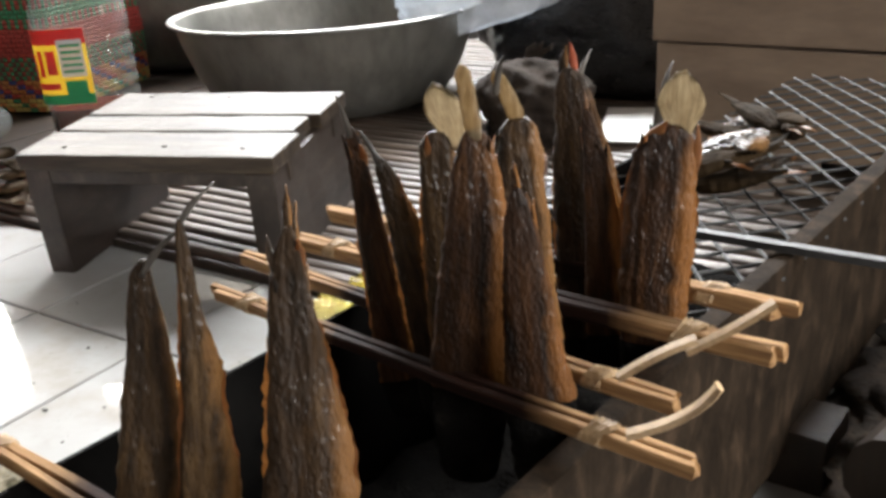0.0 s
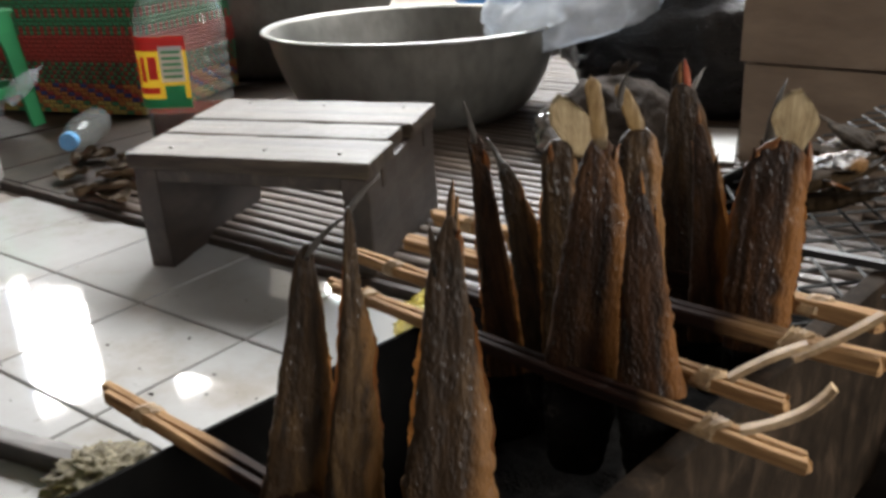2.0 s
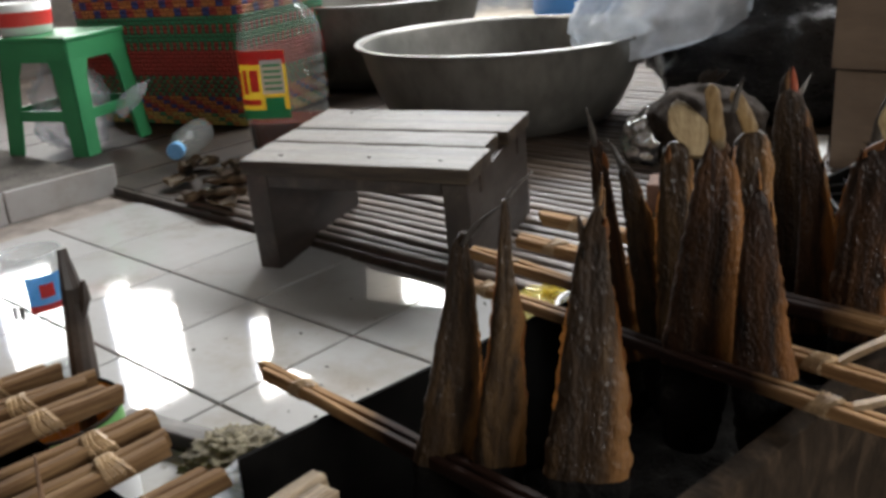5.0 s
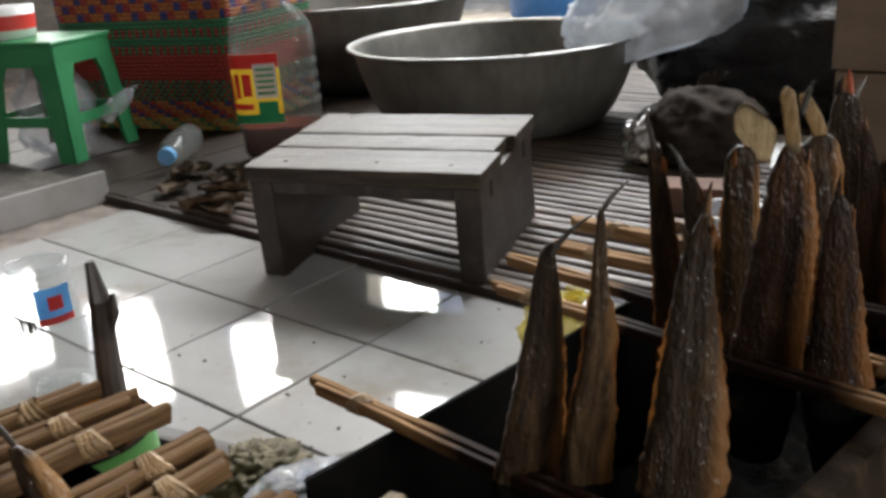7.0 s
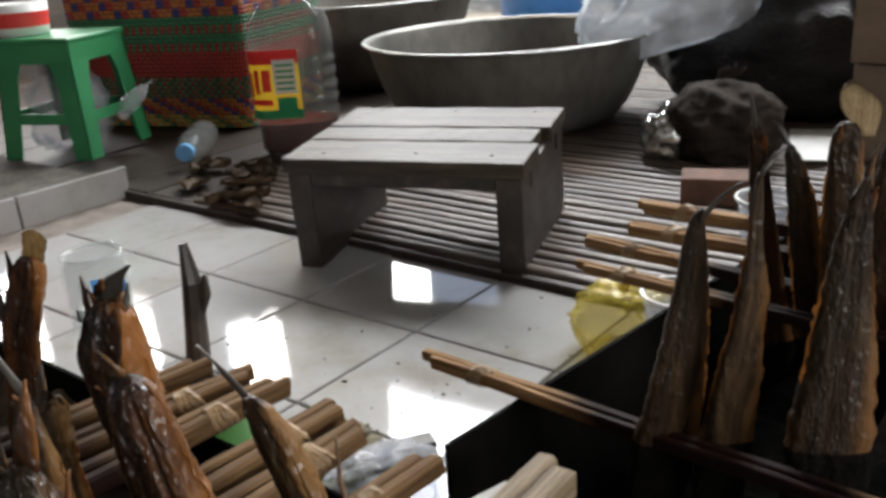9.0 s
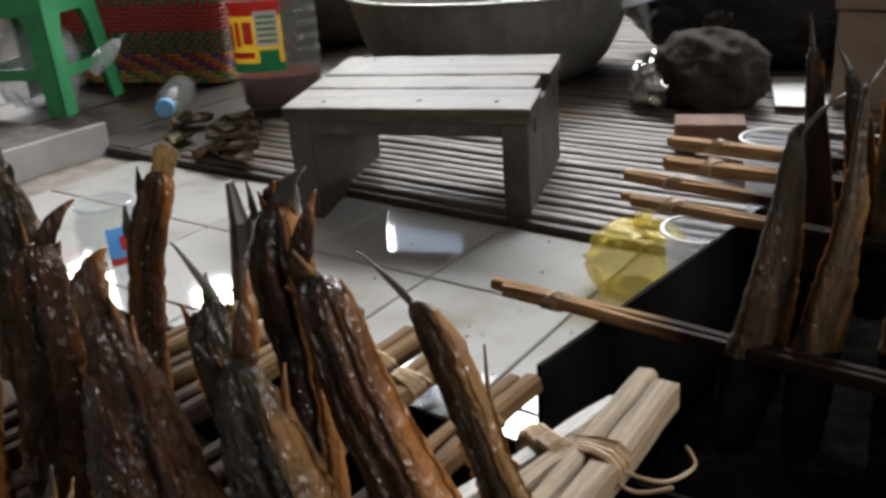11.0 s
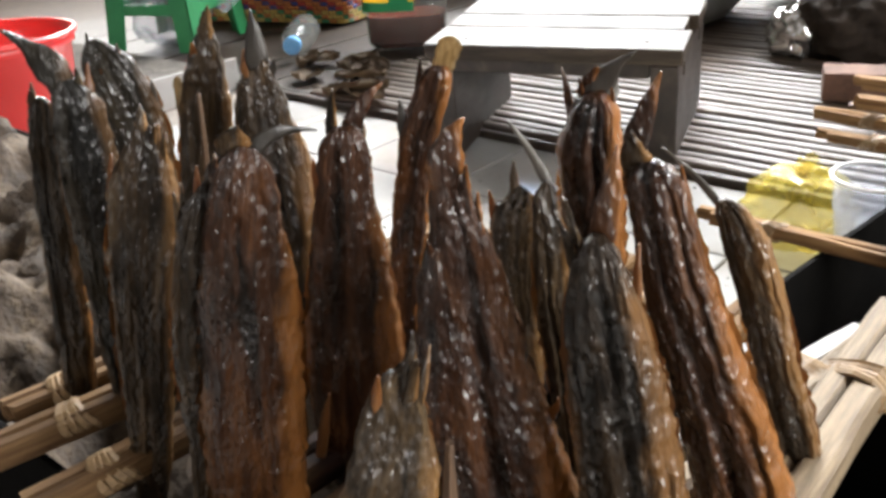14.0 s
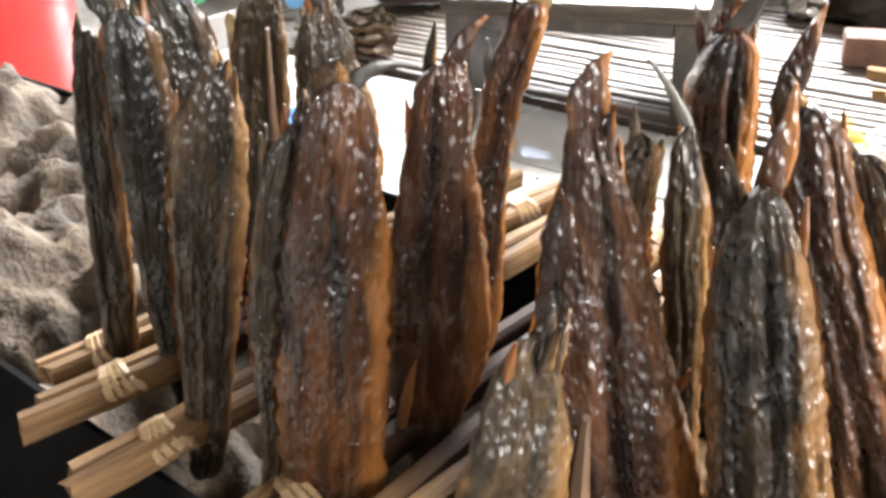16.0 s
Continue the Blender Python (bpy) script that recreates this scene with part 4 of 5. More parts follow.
smoked_fish((0.6438, -0.7046, 0.2168), (0.655, -0.6848, 0.3503), 60, 363, ((0.0, -8.5, 8.5), (0.37, -12.5, 11.2), (0.63, -14.1, 13.2), (0.83, -12.3, 12.2), (0.95, -4.9, 6.0), (1.0, -3.6, 3.6)), M_FISHG, "torn", blades=(((-0.3, 133.4), (-0.3, 137.5), (-0.4, 140.9), 10, M_FISHG),))
smoked_fish((0.5771, -0.62, 0.2387), (0.588, -0.6048, 0.3618), 54, 364, ((0.0, -13.3, 13.3), (0.25, -14.0, 13.3), (0.48, -13.2, 13.9), (0.71, -12.6, 11.2), (0.9, -8.5, 7.2), (1.0, -5.2, 5.2)), M_FISHG, "torn", blades=(((-0.5, 121.9), (-0.4, 129.4), (0.9, 136.9), 16, M_FISHG), ((-12.0, 87.6), (-13.6, 96.9), (-13.5, 102.1), 11, M_FIN)))
smoked_fish((0.6217, -0.6054, 0.2357), (0.6228, -0.604, 0.3547), 52, 365, ((0.0, -15.0, 15.0), (0.33, -13.3, 19.4), (0.56, -14.3, 17.7), (0.79, -13.2, 10.3), (0.94, -7.9, 6.1), (1.0, -5.1, 5.1)), M_FISHG, "char", blades=(((-0.7, 115.4), (0.2, 126.3), (-0.7, 138.2), 22, M_CHAR), ((4.6, 108.7), (6.8, 112.3), (6.9, 117.2), 7, M_CHAR)))
smoked_fish((0.7088, -0.6986, 0.2132), (0.7176, -0.686, 0.3525), 55, 366, ((0.0, -18.1, 18.1), (0.17, -20.3, 18.2), (0.27, -20.3, 17.1), (0.44, -19.4, 16.9), (0.59, -18.2, 15.5), (0.74, -16.3, 12.7), (0.88, -12.9, 9.6), (1.0, -6.9, 6.9)), M_FISH, "torn", blades=(((-4.4, 138.5), (-3.7, 143.9), (-2.9, 147.8), 26, M_FISHG), ((2.5, 139.2), (5.3, 146.9), (23.3, 143.2), 12, M_CHAR), ((23.3, 20.0), (24.5, 34.9), (25.7, 45.7), 9, M_FLAP)), fat=0.5)
smoked_fish((0.6954, -0.7114, 0.231), (0.7061, -0.6941, 0.3417), 58, 377, ((0.0, -4.8, 4.8), (0.2, -8.5, 1.3), (0.4, -11.3, -0.7), (0.59, -12.1, -1.1), (0.78, -11.5, -1.5), (0.9, -8.8, 0.0), (1.0, -2.6, 2.6)), M_FISHG, "torn", blades=(((-0.1, 110.7), (0.8, 115.4), (1.8, 119.7), 10, M_FISHG),), fat=0.55)
smoked_fish((0.7152, -0.6561, 0.2061), (0.7229, -0.6482, 0.3496), 46, 367, ((0.0, -8.6, 8.6), (0.16, -16.3, 19.3), (0.34, -17.9, 21.3), (0.6, -14.5, 15.8), (0.75, -11.7, 12.7), (0.9, -9.4, 8.8), (1.0, -7.0, 7.0)), M_FISH, "torn", blades=(((1.8, 140.9), (4.8, 152.5), (13.9, 157.3), 16, M_FISH), ((-4.4, 141.0), (-3.9, 148.7), (-3.3, 157.3), 8, M_FISHG), ((5.6, 137.9), (7.0, 140.8), (7.4, 143.2), 6, M_FISHG)))
smoked_fish((0.7005, -0.6009, 0.2342), (0.7159, -0.5876, 0.3559), 41, 368, ((0.0, -7.7, 7.7), (0.35, -13.2, 1.0), (0.56, -13.6, 0.2), (0.76, -13.2, 1.6), (0.89, -9.4, 5.0), (1.0, -6.5, 6.5)), M_FISH, "torn", blades=(((0.8, 120.2), (2.1, 127.9), (4.1, 136.2), 24, M_FIN), ((-12.0, 95.1), (-13.4, 101.9), (-14.6, 107.4), 9, M_CHAR)))
smoked_fish((0.8009, -0.6631, 0.2276), (0.7895, -0.6724, 0.354), 39, 369, ((0.0, -24.4, 24.4), (0.25, -23.7, 20.6), (0.42, -21.7, 17.0), (0.58, -17.4, 14.1), (0.73, -13.3, 11.6), (0.87, -7.5, 7.6), (1.0, -4.1, 4.1)), M_FISH, "torn", blades=(((-0.5, 124.8), (0.9, 135.9), (7.9, 139.4), 24, M_FISH), ((14.5, 37.5), (20.5, 35.9), (22.2, 47.4), 12, M_FLAP)), fat=0.55)
smoked_fish((0.7791, -0.6219, 0.2614), (0.78, -0.6213, 0.3304), 34, 370, ((0.0, -6.6, 6.6), (0.5, -10.5, 3.5), (0.8, -11.3, 5.0), (0.95, -8.1, 5.9), (1.0, -4.8, 4.8)), M_FISHG, "none")
smoked_fish((0.8073, -0.6353, 0.2515), (0.8016, -0.639, 0.3421), 33, 371, ((0.0, -4.9, 4.9), (0.3, -5.9, 5.9), (0.53, -7.1, 5.5), (0.74, -6.5, 5.6), (0.95, -4.0, 2.6), (1.0, -2.0, 2.0)), M_FISHG, "wisp", blades=(((0.2, 89.1), (-3.5, 101.1), (-10.7, 109.1), 6, M_TIPGREY),))
smoked_fish((0.7979, -0.6005, 0.2761), (0.796, -0.6016, 0.3599), 29, 372, ((0.0, -8.9, 8.9), (0.32, -10.6, 8.5), (0.57, -13.2, 8.7), (0.8, -12.6, 8.7), (1.0, -6.7, 6.7)), M_FISH, "char", blades=(((-1.2, 80.3), (0.5, 89.2), (12.4, 96.8), 22, M_CHAR), ((5.0, 80.0), (6.6, 84.5), (5.7, 88.1), 6, M_TIPGREY), ((-4.2, 84.0), (-1.2, 89.3), (1.0, 92.4), 10, M_FISH)), fat=1.05)
smoked_fish((0.8416, -0.6506, 0.2404), (0.8302, -0.6565, 0.3376), 27, 373, ((0.0, -17.1, 17.1), (0.29, -16.0, 15.2), (0.49, -15.0, 13.4), (0.69, -13.8, 11.0), (0.86, -10.1, 7.9), (0.95, -7.2, 5.1), (1.0, -4.1, 4.1)), M_FISHG, "torn", blades=(((0.7, 95.5), (5.7, 110.2), (7.6, 121.4), 18, M_FISH),), fat=0.8)
smoked_fish((0.8584, -0.6036, 0.2207), (0.8237, -0.6179, 0.3453), 22, 374, ((0.0, -16.3, 16.3), (0.29, -12.2, 15.8), (0.46, -11.2, 13.4), (0.62, -11.6, 10.9), (0.77, -10.4, 10.0), (0.92, -8.5, 9.8), (1.0, -6.2, 6.2)), M_FISH, "torn", blades=(((-3.6, 127.4), (-2.5, 135.2), (-1.1, 141.0), 22, M_FISHG), ((-2.5, 135.2), (3.2, 145.1), (10.4, 154.8), 18, M_FISH)), fat=0.8)
smoked_fish((0.8652, -0.5639, 0.2042), (0.8311, -0.5767, 0.3205), 21, 375, ((0.0, -9.1, 9.1), (0.18, -7.2, 10.8), (0.47, -4.5, 11.1), (0.66, -3.6, 12.4), (0.84, -3.7, 11.9), (0.96, -3.3, 7.2), (1.0, -3.3, 3.3)), M_FISHG, "wisp", blades=(((-1.3, 119.1), (-5.0, 131.2), (-15.8, 143.2), 6, M_TIPGREY),))
smoked_fish((0.7941, -0.7114, 0.2587), (0.8004, -0.7039, 0.311), 49, 376, ((0.0, -15.9, 15.9), (0.31, -14.3, 11.9), (0.67, -10.8, 6.7), (0.87, -6.2, 3.2), (1.0, -1.7, 1.7)), M_FISHG, "none", fat=0.3)


# ---- loose things ----
def crumple(name, m, size, seed, material, label, category, amp=0.28, freq=2.4, sub=4, group="", flat=True, parts=None):
    """A crumpled bag or rag: a ball folded by ridged noise, sitting flat on its support."""
    th = thing(name, m, label, category, group)
    bm = bmesh.new()
    bmesh.ops.create_icosphere(bm, subdivisions=sub, radius=1.0)
    for v in bm.verts:
        d = v.co.normalized()
        q = d * freq + Vector((seed * 3.3, seed, 0))
        ridge = 1 - 2 * abs(noise.noise(q)) + 0.5 * (1 - 2 * abs(noise.noise(q * 2.7))) + 0.25 * noise.noise(q * 7)
        c = d * (1 + amp * (ridge - 0.6))
        v.co = Vector((c.x * size[0], c.y * size[1], (max(c.z, -0.75) + 0.75) * size[2] / 1.75 if flat else c.z * size[2]))
    part(parts or "film", bm, material, th, smooth=True)
    if category == "bag" and flat:
        kn = bmesh.new()
        top = size[2] * (1 + amp * 0.3)
        ring = [(0.12 * size[0] * math.cos(a), 0.12 * size[0] * math.sin(a), top * 0.93) for a in [i * math.pi / 5 for i in range(12)]]
        part("knot", tube(kn, ring, 0.05 * size[0], 6), material, th, smooth=True)
        kn = bmesh.new()
        ragged_sheet(kn, 0, top * 0.9, 0.07 * size[0], 0.22 * size[0], 0.3 * size[2], 0.2 * size[0], 0.1 * size[0], random.Random(seed), 4, 7, 0.4, 0.0008)
        part("bag_neck", kn, material, th, smooth=True)
    return th


def superellipse(hx, hy, p=3.2):
    def f(a, r, z):
        c, s = math.cos(a), math.sin(a)
        k = (abs(c) ** p + abs(s) ** p) ** (-1 / p)
        return (hx * r * k * c, hy * r * k * s, z)
    return f


def oil_bottle():
    bt = thing("oil_bottle", pose(-0.37, 0.555, 0.022, 0, 0, 38), "large clear plastic bottle with bright label and some brown liquid", "bottle")
    prof = [(0.5, 0.0), (0.86, 0.003), (0.95, 0.014), (0.97, 0.06)]
    for k in range(5):
        z = 0.1 + 0.027 * k
        prof += [(1.0, z - 0.009), (0.965, z - 0.003), (0.965, z + 0.003), (1.0, z + 0.009)]
    prof += [(1.0, 0.235), (0.97, 0.262), (0.86, 0.287), (0.62, 0.31), (0.4, 0.325), (0.3, 0.335), (0.29, 0.36)]
    part("body", lathe(bmesh.new(), prof, 56, True, False, superellipse(0.088, 0.063)), M_PET, bt, smooth=True)
    liq = [(0.5, 0.003), (0.83, 0.006), (0.92, 0.016), (0.94, 0.07)]
    part("liquid", lathe(bmesh.new(), liq, 48, True, True, superellipse(0.088, 0.063)), M_LIQUID, bt, "brown liquid at the bottom")
    part("cap", lathe(bmesh.new(), [(0.024, 0.352), (0.025, 0.355), (0.025, 0.374), (0.022, 0.377)], 32), M_RED, bt)

    def patch(a0, a1, z0, z1, off=1.02):
        bm, f = bmesh.new(), superellipse(0.088 * off, 0.063 * off)
        n = 12
        lo = [bm.verts.new(f(radians(a0 + (a1 - a0) * i / n), 1, z0)) for i in range(n + 1)]
        hi = [bm.verts.new(f(radians(a0 + (a1 - a0) * i / n), 1, z1)) for i in range(n + 1)]
        fs = [bm.faces.new((lo[i], lo[i + 1], hi[i + 1], hi[i])) for i in range(n)]
        bmesh.ops.solidify(bm, geom=fs, thickness=0.0004)
        return bm
    lab = part("label", patch(205, 283, 0.083, 0.224), M_YELLOW, bt, "red, yellow and green printed label")
    part("label_band", patch(205, 283, 0.196, 0.224, 1.03), M_REDP, lab)
    part("label_band", patch(205, 283, 0.083, 0.102, 1.03), M_GREENP, lab)
    part("label_band", patch(250, 279, 0.135, 0.205, 1.035), M_WHITE, lab)
    part("label_band", patch(252, 277, 0.1, 0.128, 1.035), M_GREENP, lab)
    for k, (a0, a1, z0, z1) in enumerate(((210, 220, 0.13, 0.18), (224, 231, 0.135, 0.185), (235, 246, 0.14, 0.185), (210, 246, 0.112, 0.124))):
        part("label_bar", patch(a0, a1, z0, z1, 1.035), M_REDP, lab)
    for k in range(5):
        part("label_bar", patch(253, 276, 0.143 + 0.012 * k, 0.148 + 0.012 * k, 1.04), M_GREENP, lab)
    return bt


oil_bottle()


def plastic_stool():
    c, side, top, H = Vector((-0.877, 0.33, 0.03)), 0.114, 0.094, 0.262
    st = thing("plastic_stool", pose(c.x, c.y, c.z, 0, 0, 21.5), "green moulded plastic stool with splayed legs", "stool")
    bm = boxbm(-top - 0.006, -top - 0.006, H - 0.012, top + 0.006, top + 0.006, H, bevel=0.006, seg=3)
    part("seat", bm, M_GREEN, st, smooth=False)
    for sx in (-1, 1):
        for sy in (-1, 1):
            for q in range(2):
                bm = bmesh.new()
                hi = Vector((sx * top, sy * top, H - 0.012))
                lo = Vector((sx * side, sy * side, 0))
                w0, w1 = 0.074, 0.042
                ax = Vector((-sx, 0, 0)) if q else Vector((0, -sy, 0))
                nrm = Vector((0, -sy, 0)) if q else Vector((-sx, 0, 0))
                vs = []
                for p, w in ((hi, w0), (hi.lerp(lo, 0.3), w1 * 1.15), (lo, w1)):
                    for d in (0, 0.006):
                        vs.append((bm.verts.new(p + nrm * d), bm.verts.new(p + ax * w + nrm * d)))
                for k in (0, 2):
                    a, b, cc, dd = vs[k], vs[k + 1], vs[k + 2], vs[k + 3]
                    for f in ((a[0], a[1], cc[1], cc[0]), (b[1], b[0], dd[0], dd[1]), (a[1], b[1], dd[1], cc[1]), (b[0], a[0], cc[0], dd[0])):
                        bm.faces.new(f)
                bm.faces.new((vs[0][0], vs[1][0], vs[1][1], vs[0][1]))
                bm.faces.new((vs[4][0], vs[4][1], vs[5][1], vs[5][0]))
                part("leg", bm, M_GREEN, st)
    for k in range(4):
        bm = boxbm(-top, -top - 0.003, H - 0.055, top, -top + 0.004, H - 0.011, bevel=0.002)
        part("apron", bm, M_GREEN, st).rotation_euler.z = k * math.pi / 2
        f = 0.66
        r = top + (side - top) * f - 0.004
        bm = boxbm(-r, -r - 0.002, H * (1 - f) - 0.012, r, -r + 0.004, H * (1 - f) + 0.012, bevel=0.002)
        part("stretcher", bm, M_GREEN, st).rotation_euler.z = k * math.pi / 2
    return st


plastic_stool()
crumple("plastic_bag", pose(-0.9, 0.33, 0.03), (0.085, 0.08, 0.19), 3, M_BAGCLEAR, "clear crumpled plastic bag stuffed under the green stool", "bag")
crumple("plastic_bag", pose(-0.79, 0.385, 0.1, 0, 50, 60), (0.018, 0.02, 0.09), 4, M_BAGCLEAR, "clear twisted plastic bag poking out of the stool", "bag")
tub = thing("plastic_tub", pose(-0.95, 0.29, 0.292), "small white tub with red print on the green stool", "tub")
part("tub_body", lathe(bmesh.new(), [(0.05, 0), (0.056, 0.003), (0.062, 0.07), (0.059, 0.07), (0.053, 0.006)], 40), M_WHITE, tub, smooth=True)
part("print_band", lathe(bmesh.new(), [(0.0583, 0.02), (0.0615, 0.052)], 40, False, False), M_REDP, tub, "red printed band")


def woven_basket():
    hx, hy, H = 0.26, 0.2, 0.48
    bk = thing("woven_basket", pose(-0.976, 0.785, 0.02, 0, 0, 17), "tall square woven plastic basket, red, green and orange", "basket")
    per = 2 * (hx + hy)
    cell = 0.0105
    nx, nz = int(2 * per / cell), int(H / cell)

    def at(u, z, off):
        grow = 1 + 0.06 * z / H
        s = (u % 1.0) * 2 * per
        for (x0, y0, dx, dy, ln) in ((-hx, -hy, 1, 0, 2 * hx), (hx, -hy, 0, 1, 2 * hy), (hx, hy, -1, 0, 2 * hx), (-hx, hy, 0, -1, 2 * hy)):
            if s <= ln:
                break
            s -= ln
        x, y = x0 + dx * s, y0 + dy * s
        nrm = Vector((dy, -dx, 0))
        k = 0.035
        cx, cy = max(-hx + k, min(hx - k, x)), max(-hy + k, min(hy - k, y))
        d = Vector((x - cx, y - cy, 0))
        if d.length > 1e-6:
            d.normalize()
            x, y = cx + d.x * k, cy + d.y * k
            nrm = d
        return Vector((x * grow, y * grow, z)) + nrm * off
    verts, faces, mats = [], [], []
    R, G, O, B, Y, D = range(6)
    for j in range(nz):
        f = j / nz
        for i in range(nx):
            up = (i + j) % 2
            if f < 0.05:
                c = (Y, G, O, Y)[(i // 2 + j) % 4]
            elif f < 0.14:
                c = (O, B, R, O)[(i // 2 + j) % 4]
            elif f < 0.265:
                c = G if up else (R if (i // 2) % 2 else D)
            elif f < 0.38:
                c = R
            elif f < 0.56:
                c = G if i % 2 or (j // 2) % 2 == 0 else R
            elif f < 0.78:
                c = (O, O, B, R)[(i // 2 + 2 * (j // 2)) % 4]
            else:
                c = G if up else R
            b = len(verts)
            u0, u1, z0, z1 = (i + 0.04) / nx, (i + 0.96) / nx, (j + 0.04) * cell, (j + 0.96) * cell
            o = 0.0012 if up else -0.0005
            verts += [at(u0, z0, o - 0.0016), at(u1, z0, o - 0.0016), at(u1, z1, o - 0.0016), at(u0, z1, o - 0.0016), at((u0 + u1) / 2, (z0 + z1) / 2, o + 0.0018)]
            for q in ((0, 1, 4), (1, 2, 4), (2, 3, 4), (3, 0, 4)):
                faces.append([b + k for k in q])
                mats.append(c)
    me = bpy.data.meshes.new("weave")
    me.from_pydata([tuple(v) for v in verts], [], faces)
    for m in WEAVE:
        me.materials.append(m)
    me.polygons.foreach_set("material_index", mats)
    w = new("weave", me)
    w.parent, w["kind"] = bk, "stuff"
    k = hx - 0.004
    part("lining", boxbm(-hx + 0.005, -hy + 0.005, 0.0, hx - 0.005, hy - 0.005, H - 0.02, bevel=0.03, seg=3), WEAVE[5], bk)
    pts = [at(t / 60, H, 0.002) for t in range(61)]
    part("rim", tube(bmesh.new(), pts, 0.008, 8), WEAVE[2], bk, "orange bound rim", smooth=True)
    return bk


woven_basket()


def water_bottle():
    p, q = Vector((-0.505, 0.345, 0.05)), Vector((-0.63, 0.5, 0.05))
    wb = thing("water_bottle", frame_of(p, q, 40), "empty clear plastic bottle with light blue cap on the planks", "bottle")
    part("cap", lathe(bmesh.new(), [(0.0175, 0), (0.0185, 0.002), (0.0185, 0.018), (0.016, 0.019)], 28), M_SKYBLUE, wb, "light blue cap", smooth=False)
    part("body", lathe(bmesh.new(), [(0.015, 0.016), (0.015, 0.03), (0.028, 0.055), (0.033, 0.07), (0.033, 0.11), (0.031, 0.115), (0.033, 0.12), (0.033, 0.18), (0.028, 0.19)], 36, False, True), M_PET, wb, smooth=True)
    return wb


water_bottle()
basin("aluminium_basin", pose(-0.88, 1.33, 0.016), 0.34, 0.25, 0.25, "second dark aluminium basin behind the first")

# crumpled leaves and rags at the edge of the planks
rl = random.Random(11)
for k in range(11):
    x, y = rl.uniform(-0.46, -0.12), 0
    y = 0.3 + rl.uniform(-0.06, 0.1) - 0.15 * (x + 0.3)
    lf = thing("dry_leaf", pose(x, y, 0.016, rl.uniform(-8, 8), rl.uniform(-8, 8), rl.uniform(0, 360)), "curled brown dry leaf lying on the dark planks", "leaf", "dry leaves by the stool")
    bm = bmesh.new()
    Lf, Wf = rl.uniform(0.06, 0.12), rl.uniform(0.02, 0.035)
    grid = []
    for i in range(15):
        t = i / 14
        row = []
        for j in range(7):
            u = -1 + j / 3
            row.append(bm.verts.new((Lf * (t - 0.5), Wf * u * math.sin(math.pi * min(0.97, t + 0.03)) ** 0.7, 0.004 + 0.012 * u * u + 0.01 * noise.noise(Vector((t * 4, u, k * 3))) + 0.006 * t)))
        grid.append(row)
    fs = [bm.faces.new((a[j], a[j + 1], b[j + 1], b[j])) for a, b in zip(grid, grid[1:]) for j in range(6)]
    bmesh.ops.solidify(bm, geom=fs, thickness=0.001)
    part("blade", bm, M_LEAF, lf, smooth=True)

# dark bags and kitchen things behind the long trough
crumple("black_bag", pose(0.4, 1.32, 0.02), (0.31, 0.2, 0.36), 6, M_BLACKBAG, "bulging black plastic bag behind the trough", "bag", 0.12, 1.6, 5)
crumple("clear_bag", pose(0.25, 1.1, 0.185, 0, -16, 15), (0.19, 0.1, 0.2), 7, M_FILM, "clear plastic bag draped over the black bag", "bag", 0.13, 1.5, 5)
crumple("black_bag", pose(0.445, 0.86, 0.02), (0.11, 0.1, 0.14), 9, M_RAG, "dark dusty cloth bag slumped on the bamboo floor", "bag", 0.13, 1.5, 5)
crumple("snack_bag", pose(0.365, 0.815, 0.02, 0, 0, 30), (0.05, 0.045, 0.095), 8, M_FOIL, "shiny crumpled silver packet beside the black bag", "packet", 0.3, 2.0)
bk = thing("brick", pose(0.545, 0.59, 0.02, 0, 0, 20), "worn reddish brick on the bamboo floor", "brick")
part("block", rough_up(boxbm(-0.055, -0.03, 0, 0.055, 0.03, 0.045, bevel=0.004), 0.003, 25), M_BRICK, bk)
fw = thing("firewood", pose(0.62, 0.46, 0.03, 0, 0, -8), "short split stick of firewood on the bamboo floor", "firewood")
part("log", rough_up(tube(bmesh.new(), [(-0.05, 0, 0.008), (0, 0.001, 0.01), (0.09, 0, 0.008)], 0.011, 8), 0.002, 40), M_BAMBOO, fw)
for k, (x, y, z, w, d, h) in enumerate(((1.06, 1.02, 0.0, 0.78, 0.3, 0.17), (1.06, 1.03, 0.174, 0.8, 0.3, 0.2))):
    cb = thing("cardboard_box", pose(x, y, z + 0.02, 0, 0, -6 + 3 * k), "large plain brown cardboard box stacked at the back", "box", "stacked boxes")
    part("carton", rough_up(boxbm(-w / 2, -d / 2, 0, w / 2, d / 2, h, bevel=0.004), 0.004, 5, k), M_CARD, cb)
    part("tape", boxbm(-w / 2 - 0.002, -0.025, h - 0.001, w / 2 + 0.002, 0.025, h + 0.002), M_LEAF, cb)

# white strip painting a patch of daylight on the bamboo floor behind the fish
sheet = thing("daylit_floor_patch", pose(0.585, 0.97, 0.028, 0, 0, 18), "flat white strip standing in for daylight on the bamboo floor", "sheet")
bm = boxbm(-0.045, -0.12, 0, 0.045, 0.12, 0.002)
part("film", rough_up(bm, 0.002, 20), M_WHITE, sheet)

# yellow bag and cups behind the trough
crumple("oil_bag", pose(0.64, 0.082, 0.0, 0, 0, 20), (0.056, 0.05, 0.082), 12, M_BAGYELLOW, "tied clear bag of yellow oil on the tiles", "bag", 0.17, 1.7, 5)


